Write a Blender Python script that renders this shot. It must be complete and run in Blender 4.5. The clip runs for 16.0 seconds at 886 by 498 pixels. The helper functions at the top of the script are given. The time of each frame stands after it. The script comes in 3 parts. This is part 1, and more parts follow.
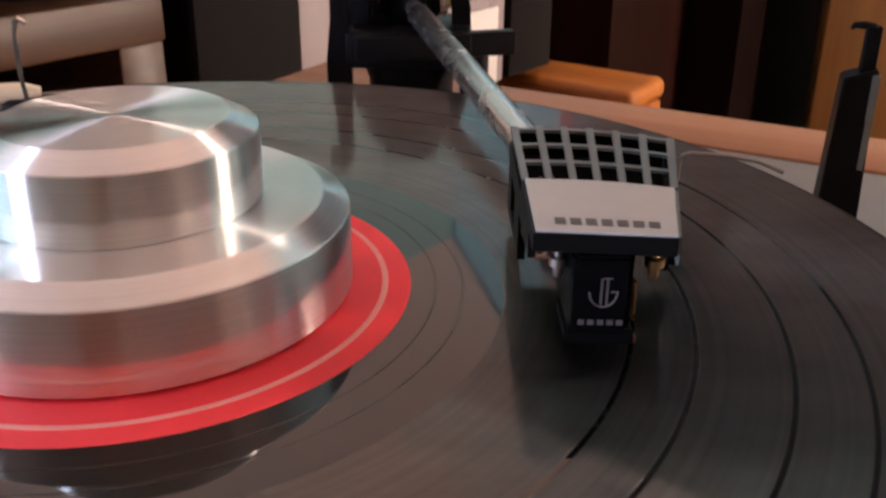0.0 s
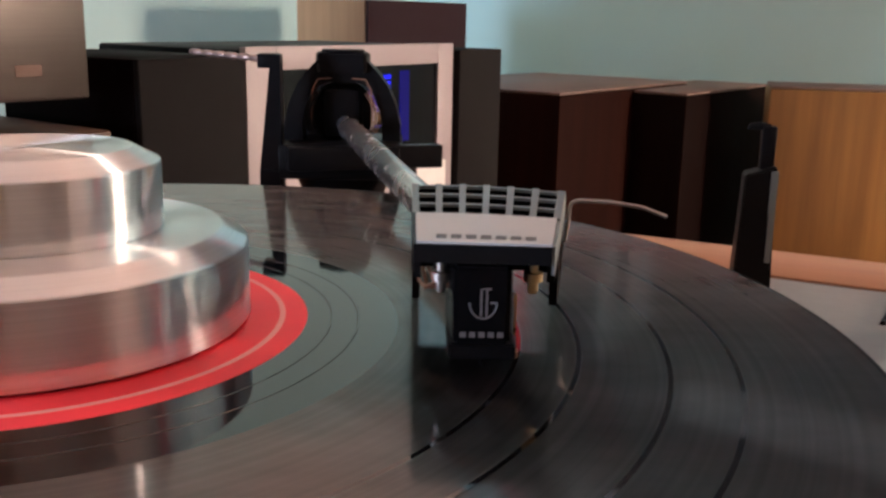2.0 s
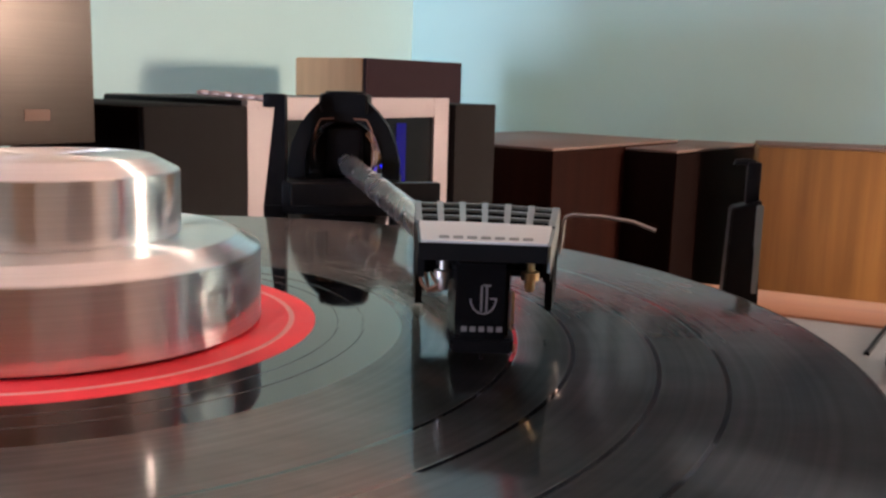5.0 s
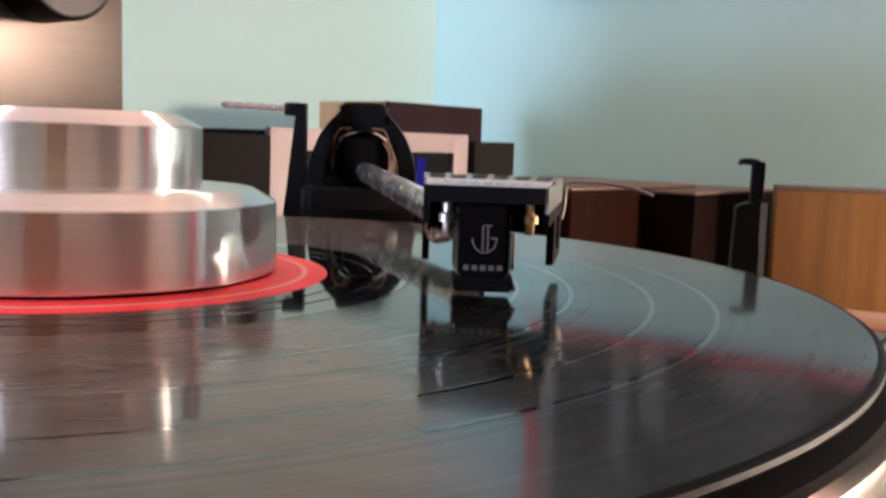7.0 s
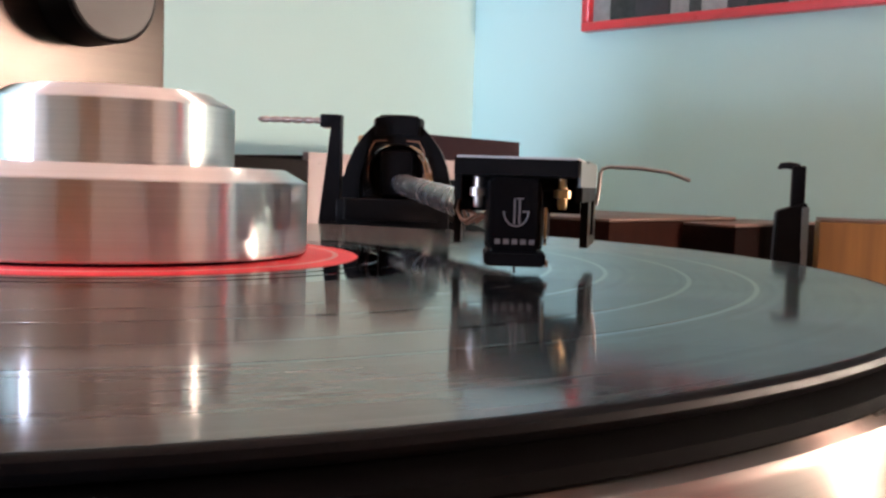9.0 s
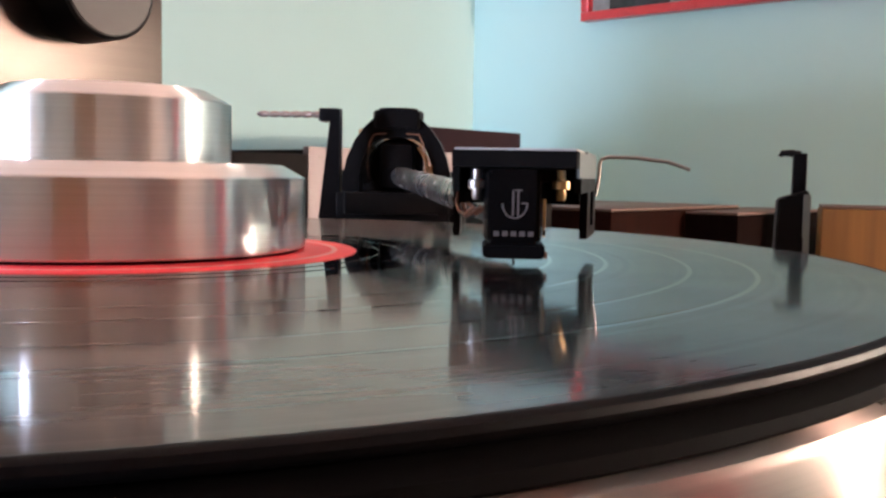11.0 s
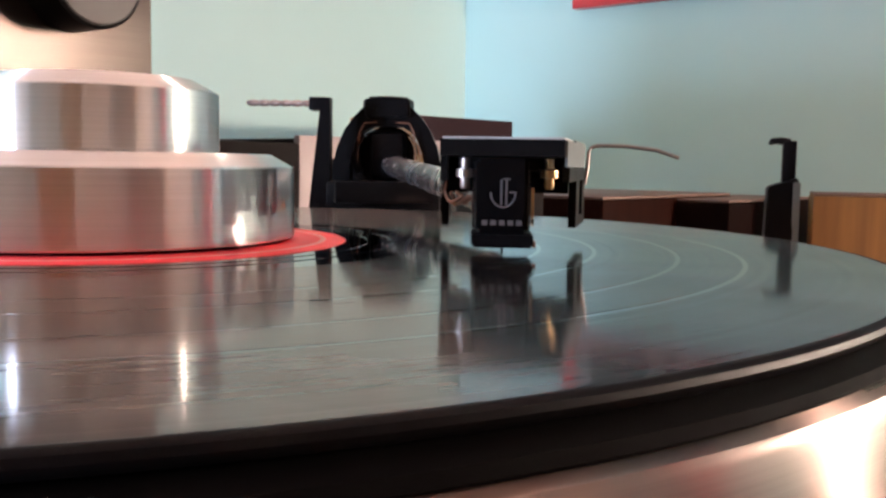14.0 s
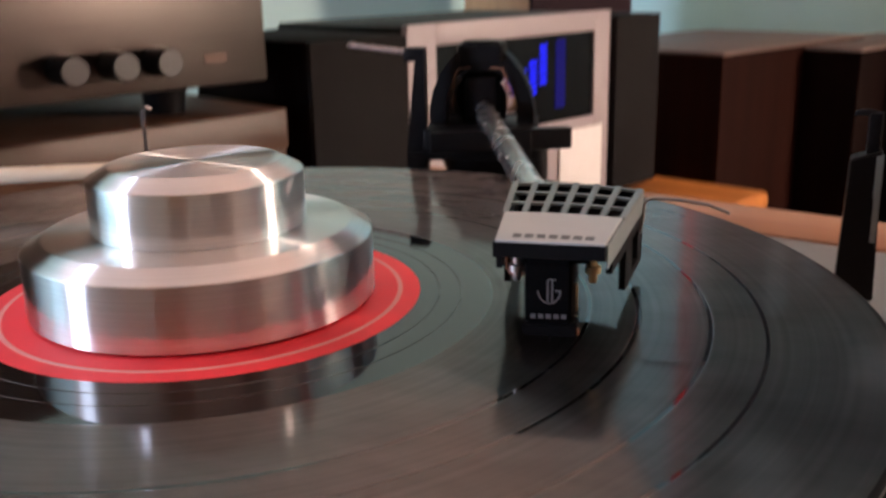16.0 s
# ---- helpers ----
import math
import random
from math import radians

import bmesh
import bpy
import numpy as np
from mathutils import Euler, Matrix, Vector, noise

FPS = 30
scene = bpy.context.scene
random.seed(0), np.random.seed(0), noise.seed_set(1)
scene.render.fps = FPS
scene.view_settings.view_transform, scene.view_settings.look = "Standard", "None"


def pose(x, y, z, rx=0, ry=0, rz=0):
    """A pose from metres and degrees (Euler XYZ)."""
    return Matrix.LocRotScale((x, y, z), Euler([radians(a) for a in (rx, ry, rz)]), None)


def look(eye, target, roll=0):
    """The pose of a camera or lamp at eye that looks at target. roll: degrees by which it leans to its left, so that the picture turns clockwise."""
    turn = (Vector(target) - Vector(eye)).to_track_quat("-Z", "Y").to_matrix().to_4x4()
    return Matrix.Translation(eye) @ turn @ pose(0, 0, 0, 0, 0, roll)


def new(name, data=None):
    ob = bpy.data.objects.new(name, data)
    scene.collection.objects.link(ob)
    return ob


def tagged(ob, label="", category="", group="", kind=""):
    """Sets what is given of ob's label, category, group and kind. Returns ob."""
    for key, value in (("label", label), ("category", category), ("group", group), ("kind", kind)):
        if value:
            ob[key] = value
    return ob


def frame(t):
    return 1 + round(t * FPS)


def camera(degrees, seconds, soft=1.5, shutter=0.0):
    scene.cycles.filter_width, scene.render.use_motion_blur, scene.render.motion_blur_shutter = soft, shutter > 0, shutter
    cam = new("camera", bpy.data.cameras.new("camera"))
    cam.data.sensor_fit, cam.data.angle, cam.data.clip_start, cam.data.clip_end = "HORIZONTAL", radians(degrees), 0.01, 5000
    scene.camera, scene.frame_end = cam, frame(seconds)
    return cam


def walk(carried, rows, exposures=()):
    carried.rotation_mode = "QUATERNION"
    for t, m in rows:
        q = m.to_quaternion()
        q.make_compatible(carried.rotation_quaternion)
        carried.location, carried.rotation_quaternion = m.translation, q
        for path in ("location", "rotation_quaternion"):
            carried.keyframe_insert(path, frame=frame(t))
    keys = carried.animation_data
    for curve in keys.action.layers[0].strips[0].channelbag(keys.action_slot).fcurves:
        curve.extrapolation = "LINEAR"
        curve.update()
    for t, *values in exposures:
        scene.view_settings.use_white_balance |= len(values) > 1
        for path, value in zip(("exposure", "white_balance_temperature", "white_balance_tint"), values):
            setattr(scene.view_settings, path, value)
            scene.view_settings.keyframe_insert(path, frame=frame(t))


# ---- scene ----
# ---- camera and its path ----
cam = camera(49.54, 16.0, soft=2.6, shutter=0.9)
PATH = [
    (0, 0.05839, -0.15683, 0.07845, 65.835, -0.463, 1.058),
    (0.5, 0.06381, -0.16827, 0.07231, 69.793, 0.494, 2.406),
    (1, 0.06688, -0.17596, 0.05964, 75.690, 1.029, 3.396),
    (1.5, 0.06532, -0.17327, 0.05577, 76.196, -0.482, 1.738),
    (2, 0.07155, -0.17014, 0.05572, 76.422, -1.056, -1.033),
    (2.5, 0.07032, -0.17281, 0.05209, 78.340, -1.460, -1.003),
    (3, 0.07143, -0.17614, 0.05013, 78.551, -1.633, -1.898),
    (3.5, 0.07091, -0.17972, 0.04976, 78.995, -1.608, -1.931),
    (6, 0.06968, -0.18681, 0.04042, 80.794, -1.517, -0.949),
    (6.5, 0.07208, -0.19355, 0.03431, 81.475, -1.568, -0.743),
    (7, 0.07343, -0.19505, 0.02844, 83.589, -1.838, 0.005),
    (7.5, 0.07325, -0.19567, 0.02486, 85.951, -1.943, 0.754),
    (8, 0.07386, -0.19385, 0.01854, 86.383, -1.861, 1.703),
    (8.5, 0.07435, -0.19231, 0.01633, 86.124, -1.876, 2.328),
    (9, 0.07514, -0.19348, 0.01587, 86.074, -1.753, 2.287),
    (11.5, 0.07584, -0.19246, 0.01607, 85.458, -0.842, 2.403),
    (12, 0.07587, -0.19281, 0.01630, 85.360, -0.887, 2.308),
    (12.5, 0.07586, -0.19308, 0.01604, 85.355, -0.924, 2.203),
    (13, 0.07596, -0.19270, 0.01598, 85.231, -0.960, 2.056),
    (13.5, 0.07656, -0.19216, 0.01611, 85.117, -0.846, 1.976),
    (14, 0.07661, -0.19235, 0.01610, 84.934, -0.767, 1.955),
    (14.5, 0.07564, -0.19288, 0.01606, 84.636, -0.758, 1.900),
    (15, 0.07921, -0.19771, 0.02645, 83.749, -0.145, 2.028),
    (15.5, 0.08599, -0.20623, 0.04437, 80.685, 1.878, 5.828),
    (16, 0.09107, -0.20274, 0.07303, 73.618, 1.289, 9.268),
]
walk(cam, [(t, pose(x, y, z, rx, ry, rz)) for t, x, y, z, rx, ry, rz in PATH], [(t, e, 6400, 18) for t, e in ((0.0, -0.2), (1.5, -0.15), (3.5, 0.02), (6.0, 0.1), (7.5, 0.2), (14.5, 0.2), (15.5, 0.05), (16.0, -0.2))])

# ---- world and light ----
# Metres; the record's top is z = 0, its centre the origin.  ROOM and DECK are the plan angles of the room and the turntable.
ROOM, DECK, SHELF = -39.0, -27.0, -37.0
FLOOR, CEIL = -0.78, 1.72
world = bpy.data.worlds.new("sky")
scene.world = world
world.use_nodes = True
sky = world.node_tree.nodes.new("ShaderNodeTexSky")
sky.sky_type, sky.sun_disc, sky.sun_elevation, sky.sun_rotation = "NISHITA", False, radians(18), radians(200)
world.node_tree.links.new(sky.outputs[0], world.node_tree.nodes["Background"].inputs[0])
world.node_tree.nodes["Background"].inputs[1].default_value = 0.08
GLOBE_GLOW, WINDOW_W = 360.0, 56.0


def area(name, m, sx, sy, watts, colour):
    data = bpy.data.lights.new(name, "AREA")
    data.shape, data.size, data.size_y, data.energy, data.color = "RECTANGLE", sx, sy, watts, colour
    ob = new(name, data)
    ob.matrix_world = m
    return ob


def at(frame_deg, x, y, z):
    return pose(0, 0, 0, 0, 0, frame_deg) @ Vector((x, y, z))


RIGHT_Y, LEFT_X, BACK_Y, FAR_X = 1.22, -0.917, -1.55, 2.9
KNEE, SLOPE_X = 0.65, 0.10       # the sloping ceiling rises from the knee wall to the flat ceiling
WS = (-0.78, -0.40, -0.40, 0.28)   # window in the wall behind: x from, to, z from, to
WMID = ((WS[0] + WS[1]) / 2, (WS[2] + WS[3]) / 2)
area("window_light", look(at(ROOM, WMID[0], BACK_Y - 0.03, WMID[1]), at(ROOM, WMID[0], 0, WMID[1])), WS[1] - WS[0] - 0.06, WS[3] - WS[2] - 0.06, WINDOW_W, (0.66, 0.78, 1.0))
LAMP = (0.92, 1.13, 0.13)          # centre of the lit globe


# ---- materials ----
def material(name):
    m = bpy.data.materials.new(name)
    m.use_nodes = True
    nt = m.node_tree
    return m, nt, nt.nodes["Principled BSDF"]


def link(nt, a, b):
    nt.links.new(a, b)


def texco(nt, scale=(1, 1, 1), rot=(0, 0, 0), out="Object"):
    tc = nt.nodes.new("ShaderNodeTexCoord")
    mp = nt.nodes.new("ShaderNodeMapping")
    mp.inputs["Scale"].default_value = scale
    mp.inputs["Rotation"].default_value = rot
    link(nt, tc.outputs[out], mp.inputs[0])
    return mp.outputs[0]


def noise_tex(nt, vec, scale, detail=4.0, rough=0.55):
    n = nt.nodes.new("ShaderNodeTexNoise")
    n.inputs["Scale"].default_value, n.inputs["Detail"].default_value, n.inputs["Roughness"].default_value = scale, detail, rough
    link(nt, vec, n.inputs["Vector"])
    return n.outputs["Fac"]


def ramp(nt, fac, stops):
    r = nt.nodes.new("ShaderNodeValToRGB")
    while len(r.color_ramp.elements) < len(stops):
        r.color_ramp.elements.new(0.5)
    for e, (p, c) in zip(r.color_ramp.elements, stops):
        e.position, e.color = p, (*c, 1)
    link(nt, fac, r.inputs[0])
    return r.outputs[0]


def bump(nt, bsdf, height, strength, distance):
    b = nt.nodes.new("ShaderNodeBump")
    b.inputs["Strength"].default_value, b.inputs["Distance"].default_value = strength, distance
    link(nt, height, b.inputs["Height"])
    link(nt, b.outputs[0], bsdf.inputs["Normal"])


def remap(nt, fac, lo, hi):
    r = nt.nodes.new("ShaderNodeMapRange")
    r.inputs["To Min"].default_value, r.inputs["To Max"].default_value = lo, hi
    link(nt, fac, r.inputs[0])
    return r.outputs[0]


def plain(name, colour, rough=0.5, metal=0.0, vary=0.12, grain=60.0, relief=0.0002, coat=0.0, spec=0.5):
    """Paint, plastic or metal with fine and coarse unevenness."""
    m, nt, b = material(name)
    v = texco(nt)
    fine, coarse = noise_tex(nt, v, grain * 8), noise_tex(nt, v, grain)
    mix = nt.nodes.new("ShaderNodeMath")
    mix.operation = "ADD"
    link(nt, fine, mix.inputs[0]), link(nt, coarse, mix.inputs[1])
    half = nt.nodes.new("ShaderNodeMath")
    half.operation, half.inputs[1].default_value = "MULTIPLY", 0.5
    link(nt, mix.outputs[0], half.inputs[0])
    lo, hi = [c * (1 - vary) for c in colour], [min(1, c * (1 + vary)) for c in colour]
    link(nt, ramp(nt, half.outputs[0], [(0.3, lo), (0.7, hi)]), b.inputs["Base Color"])
    link(nt, remap(nt, coarse, max(0.02, rough - 0.08), min(1, rough + 0.08)), b.inputs["Roughness"])
    b.inputs["Metallic"].default_value, b.inputs["Coat Weight"].default_value, b.inputs["Specular IOR Level"].default_value = metal, coat, spec
    if relief:
        bump(nt, b, fine, 0.3, relief)
    return m


def wood(name, dark, light, scale=1.0, along="x", rough=0.45, coat=0.0, spec=0.4):
    m, nt, b = material(name)
    s = {"x": (3, 60, 60), "y": (60, 3, 60), "z": (60, 60, 3)}[along]
    v = texco(nt, tuple(scale * k for k in s))
    grain = noise_tex(nt, v, 1.0, 6.0, 0.6)
    pores = noise_tex(nt, v, 5.0, 2.0)
    broad = noise_tex(nt, texco(nt), 6.0 * scale, 2.0)
    a = nt.nodes.new("ShaderNodeMix")
    a.data_type, a.blend_type = "RGBA", "MULTIPLY"
    a.inputs["Factor"].default_value = 0.55
    link(nt, ramp(nt, grain, [(0.3, dark), (0.7, light)]), a.inputs["A"])
    link(nt, ramp(nt, broad, [(0.3, (0.62, 0.62, 0.62)), (0.7, (1, 1, 1))]), a.inputs["B"])
    link(nt, a.outputs["Result"], b.inputs["Base Color"])
    link(nt, remap(nt, grain, rough - 0.1, rough + 0.12), b.inputs["Roughness"])
    b.inputs["Coat Weight"].default_value, b.inputs["Specular IOR Level"].default_value = coat, spec
    bump(nt, b, pores, 0.25, 0.0004)
    return m


def brushed(name, colour, rough, stretch, vary=0.06, aniso=0.0, relief=0.00003):
    m, nt, b = material(name)
    v = texco(nt, stretch)
    lines = noise_tex(nt, v, 1.0, 5.0, 0.65)
    link(nt, ramp(nt, lines, [(0.3, [c * (1 - vary) for c in colour]), (0.7, [min(1, c * (1 + vary)) for c in colour])]), b.inputs["Base Color"])
    link(nt, remap(nt, lines, rough * 0.75, rough * 1.3), b.inputs["Roughness"])
    b.inputs["Metallic"].default_value = 1.0
    if aniso:
        b.inputs["Anisotropic"].default_value = aniso
        t = nt.nodes.new("ShaderNodeTangent")
        t.direction_type, t.axis = "RADIAL", "Z"
        link(nt, t.outputs[0], b.inputs["Tangent"])
        b.inputs["Anisotropic Rotation"].default_value = 0.25
    bump(nt, b, lines, 0.2, relief)
    return m


def turned(name, colour, rough, streak, share):
    """Lathe-turned metal: a sharp sheen plus a share of gloss that the turning lines spread across themselves."""
    m, nt, b = material(name)
    lines = noise_tex(nt, texco(nt, (20, 20, 2600)), 1.0, 5.0, 0.65)
    wear = noise_tex(nt, texco(nt), 55.0, 3.0)
    link(nt, ramp(nt, lines, [(0.3, [c * 0.96 for c in colour]), (0.7, [min(1, c * 1.03) for c in colour])]), b.inputs["Base Color"])
    link(nt, remap(nt, wear, rough * 0.7, rough * 1.4), b.inputs["Roughness"])
    b.inputs["Metallic"].default_value = 1.0
    t = nt.nodes.new("ShaderNodeTangent")
    t.direction_type, t.axis = "RADIAL", "Z"
    g = nt.nodes.new("ShaderNodeBsdfAnisotropic")
    g.inputs["Color"].default_value = (*colour, 1)
    g.inputs["Roughness"].default_value, g.inputs["Anisotropy"].default_value, g.inputs["Rotation"].default_value = streak, 0.8, 0.0
    link(nt, t.outputs[0], g.inputs["Tangent"])
    mixer = nt.nodes.new("ShaderNodeMixShader")
    link(nt, remap(nt, lines, share * 0.8, share * 1.2), mixer.inputs["Fac"])
    link(nt, b.outputs[0], mixer.inputs[1])
    link(nt, g.outputs[0], mixer.inputs[2])
    link(nt, mixer.outputs[0], nt.nodes["Material Output"].inputs["Surface"])
    return m


def vinyl_mat(name, rough, aniso, lines, ior, colour=(0.004, 0.004, 0.0045), blotch=0.0, trap=0.0):
    """Pressed black vinyl: concentric relief and a gloss stretched across the grooves."""
    m, nt, b = material(name)
    tc = nt.nodes.new("ShaderNodeTexCoord")
    sep = nt.nodes.new("ShaderNodeSeparateXYZ")
    link(nt, tc.outputs["Object"], sep.inputs[0])
    r = nt.nodes.new("ShaderNodeMath")
    r.operation = "POWER"
    sq = []
    for k in (0, 1):
        q = nt.nodes.new("ShaderNodeMath")
        q.operation = "MULTIPLY"
        link(nt, sep.outputs[k], q.inputs[0]), link(nt, sep.outputs[k], q.inputs[1])
        sq.append(q)
    s = nt.nodes.new("ShaderNodeMath")
    s.operation = "ADD"
    link(nt, sq[0].outputs[0], s.inputs[0]), link(nt, sq[1].outputs[0], s.inputs[1])
    link(nt, s.outputs[0], r.inputs[0])
    r.inputs[1].default_value = 0.5
    n = nt.nodes.new("ShaderNodeTexNoise")
    n.noise_dimensions = "1D"
    n.inputs["Scale"].default_value, n.inputs["Detail"].default_value = lines, 4.0
    link(nt, r.outputs[0], n.inputs["W"])
    dust = noise_tex(nt, texco(nt), 28.0, 3.0)
    add = nt.nodes.new("ShaderNodeMath")
    add.operation = "MULTIPLY_ADD"
    link(nt, dust, add.inputs[0])
    add.inputs[1].default_value = blotch
    link(nt, remap(nt, n.outputs["Fac"], rough * 0.6, rough * 1.4), add.inputs[2])
    link(nt, add.outputs[0], b.inputs["Roughness"])
    b.inputs["Base Color"].default_value = (*colour, 1)
    b.inputs["IOR"].default_value = ior
    b.inputs["Anisotropic"].default_value = aniso
    t = nt.nodes.new("ShaderNodeTangent")
    t.direction_type, t.axis = "RADIAL", "Z"
    link(nt, t.outputs[0], b.inputs["Tangent"])
    b.inputs["Anisotropic Rotation"].default_value = 0.25
    if trap:
        dark = nt.nodes.new("ShaderNodeBsdfAnisotropic")      # groove walls scatter light along the radius
        dark.inputs["Color"].default_value = (0.42, 0.40, 0.38, 1)
        dark.inputs["Roughness"].default_value, dark.inputs["Anisotropy"].default_value, dark.inputs["Rotation"].default_value = 0.31, 0.84, 0.0
        dark.distribution = "BECKMANN"
        link(nt, t.outputs[0], dark.inputs["Tangent"])
        mixer = nt.nodes.new("ShaderNodeMixShader")
        smear = noise_tex(nt, texco(nt, (1.0, 2.2, 1.0), (0, 0, 0.5)), 26.0, 5.0, 0.6)
        both = nt.nodes.new("ShaderNodeMath")
        both.operation = "MULTIPLY"
        link(nt, remap(nt, smear, trap * 0.45, trap * 1.55), both.inputs[0])
        link(nt, remap(nt, n.outputs["Fac"], 0.75, 1.25), both.inputs[1])
        link(nt, both.outputs[0], mixer.inputs["Fac"])
        link(nt, b.outputs[0], mixer.inputs[1])
        link(nt, dark.outputs[0], mixer.inputs[2])
        link(nt, mixer.outputs[0], nt.nodes["Material Output"].inputs["Surface"])
    return m


def paint_wall(name, colour, var):
    m, nt, b = material(name)
    v = texco(nt)
    mott = noise_tex(nt, v, 2.2, 3.0)
    fine = noise_tex(nt, v, 180.0, 3.0)
    link(nt, ramp(nt, mott, [(0.25, [c * (1 - var) for c in colour]), (0.75, [min(1, c * (1 + var)) for c in colour])]), b.inputs["Base Color"])
    b.inputs["Roughness"].default_value = 0.75
    bump(nt, b, fine, 0.25, 0.0006)
    return m


M_WALL = paint_wall("teal_wall_paint", (0.43, 0.665, 0.65), 0.04)
M_CEIL = paint_wall("ceiling_paint", (0.88, 0.69, 0.60), 0.03)
M_CEIL_FLAT = paint_wall("warm_ceiling_paint", (0.88, 0.69, 0.60), 0.03)
M_FLOOR = wood("floor_boards", (0.10, 0.05, 0.025), (0.2, 0.11, 0.06), 0.5, "x", 0.4)
M_BACK = paint_wall("warm_wall_paint", (0.58, 0.50, 0.44), 0.08)
M_ALU = turned("turned_aluminium", (0.93, 0.93, 0.92), 0.10, 0.36, 0.6)
M_RIM = turned("platter_rim_aluminium", (0.37, 0.275, 0.24), 0.2, 0.36, 0.35)
M_AMP = brushed("brushed_champagne_panel", (0.070, 0.056, 0.050), 0.34, (14, 14, 900), 0.10)
M_KNOB = plain("grey_knob_face", (0.028, 0.024, 0.023), 0.5, 0.15, 0.08, 300, 0)
M_CHROME = plain("chrome", (0.8, 0.8, 0.8), 0.12, 1.0, 0.05, 400, 0)
M_TUBE = plain("polished_arm_tube", (0.84, 0.82, 0.82), 0.26, 1.0, 0.08, 90, 0)
M_TUBE2 = plain("dull_steel_wire", (0.34, 0.31, 0.29), 0.4, 1.0, 0.1, 300, 0)
M_BRASS = plain("gilt_brass", (0.48, 0.34, 0.18), 0.3, 1.0, 0.15, 500, 0)
M_BLACK = plain("black_plastic", (0.006, 0.0055, 0.006), 0.45, 0, 0.25, 300, 0.00003, 0.0, 0.05)
M_BLACK_SATIN = plain("black_satin_metal", (0.007, 0.0068, 0.0072), 0.38, 0, 0.2, 300, 0.00002, 0.0, 0.06)
M_BLACK_GLOSS = plain("black_gloss_plastic", (0.004, 0.004, 0.0045), 0.2, 0, 0.2, 300, 0, 0.0, 0.08)
M_RUBBER = plain("black_rubber", (0.0035, 0.0030, 0.0030), 0.8, 0, 0.2, 500, 0.0001, 0.0, 0.03)
M_GREYBAR = plain("grey_enamel", (0.15, 0.18, 0.18), 0.4, 0, 0.1, 300, 0.00002)
M_PLATE_W = plain("pale_grey_badge", (0.5, 0.5, 0.485), 0.4, 0, 0.05, 300, 0.00001)
M_INK = plain("dark_ink", (0.10, 0.10, 0.10), 0.5, 0, 0.1, 300, 0)
M_PRINT = plain("silver_print", (0.17, 0.16, 0.165), 0.35, 0.3, 0.05, 300, 0)
M_RED = plain("red_label_paper", (0.95, 0.045, 0.06), 0.5, 0, 0.06, 120, 0.00003)
M_PINK = plain("pink_label_print", (0.92, 0.36, 0.33), 0.5, 0, 0.05, 120, 0)
M_REDPAINT = plain("red_frame_lacquer", (0.62, 0.035, 0.045), 0.3, 0, 0.1, 40, 0.0001, 0.3)
M_DECKGREY = plain("grey_hammer_deck", (0.26, 0.26, 0.255), 0.38, 0.3, 0.06, 200, 0.00005)
M_PLINTH = wood("plinth_veneer", (0.36, 0.155, 0.078), (0.58, 0.30, 0.17), 1.0, "x", 0.4)
M_ORANGE = wood("orange_pine", (0.36, 0.11, 0.018), (0.56, 0.21, 0.045), 0.8, "x", 0.4)
M_SPK_LIGHT = wood("oak_veneer", (0.17, 0.074, 0.017), (0.30, 0.145, 0.034), 0.7, "z", 0.5)
# cabinet tops: one grey-brown tone, much paler than the walnut sides
M_SPK_TOP = wood("grey_brown_veneer_top", (0.12, 0.08, 0.062), (0.20, 0.135, 0.11), 0.7, "x", 0.5)
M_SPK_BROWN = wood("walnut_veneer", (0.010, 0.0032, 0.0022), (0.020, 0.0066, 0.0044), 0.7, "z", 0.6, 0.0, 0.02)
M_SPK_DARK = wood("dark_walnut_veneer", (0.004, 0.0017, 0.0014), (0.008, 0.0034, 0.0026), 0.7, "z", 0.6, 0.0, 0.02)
M_TAN = wood("tan_veneer", (0.34, 0.20, 0.10), (0.48, 0.29, 0.15), 0.7, "z", 0.5)
M_GRILLE = plain("charcoal_grille_cloth", (0.010, 0.0087, 0.0085), 0.85, 0, 0.3, 900, 0.0003, 0.0, 0.12)
M_PLUM = plain("plum_grille_cloth", (0.026, 0.0155, 0.019), 0.85, 0, 0.25, 900, 0.0003, 0.0, 0.12)
M_RACK = wood("rack_walnut", (0.042, 0.017, 0.008), (0.09, 0.04, 0.019), 0.8, "x", 0.45)
M_SILVER = plain("silver_pink_fascia", (0.33, 0.285, 0.29), 0.5, 0.0, 0.04, 200, 0.00002)
M_FAINT = plain("faint_grey_print", (0.33, 0.29, 0.29), 0.45, 0, 0.1, 300, 0)
M_DISPLAY = plain("smoked_display_window", (0.004, 0.004, 0.005), 0.1, 0, 0.1, 200, 0, 0.0, 0.12)
M_WHITE = plain("white_paint", (0.78, 0.77, 0.74), 0.45, 0, 0.04, 60, 0.0001)
M_PRINTPIC = plain("print_paper", (0.035, 0.042, 0.042), 0.12, 0, 0.5, 9, 0, 0.0, 0.4)
M_PRINTPALE = plain("print_pale_ink", (0.22, 0.24, 0.23), 0.6, 0, 0.25, 14, 0)
M_PRINTDARK = plain("print_dark_ink", (0.02, 0.02, 0.024), 0.6, 0, 0.4, 30, 0)
M_COPPER = plain("brown_wire", (0.20, 0.09, 0.05), 0.45, 0, 0.2, 300, 0)
M_VINYL = vinyl_mat("grooved_vinyl", 0.07, 0.75, 700.0, 1.47, blotch=0.03, trap=0.2)
M_VINYL_SMOOTH = vinyl_mat("smooth_vinyl", 0.04, 0.5, 300.0, 1.75)


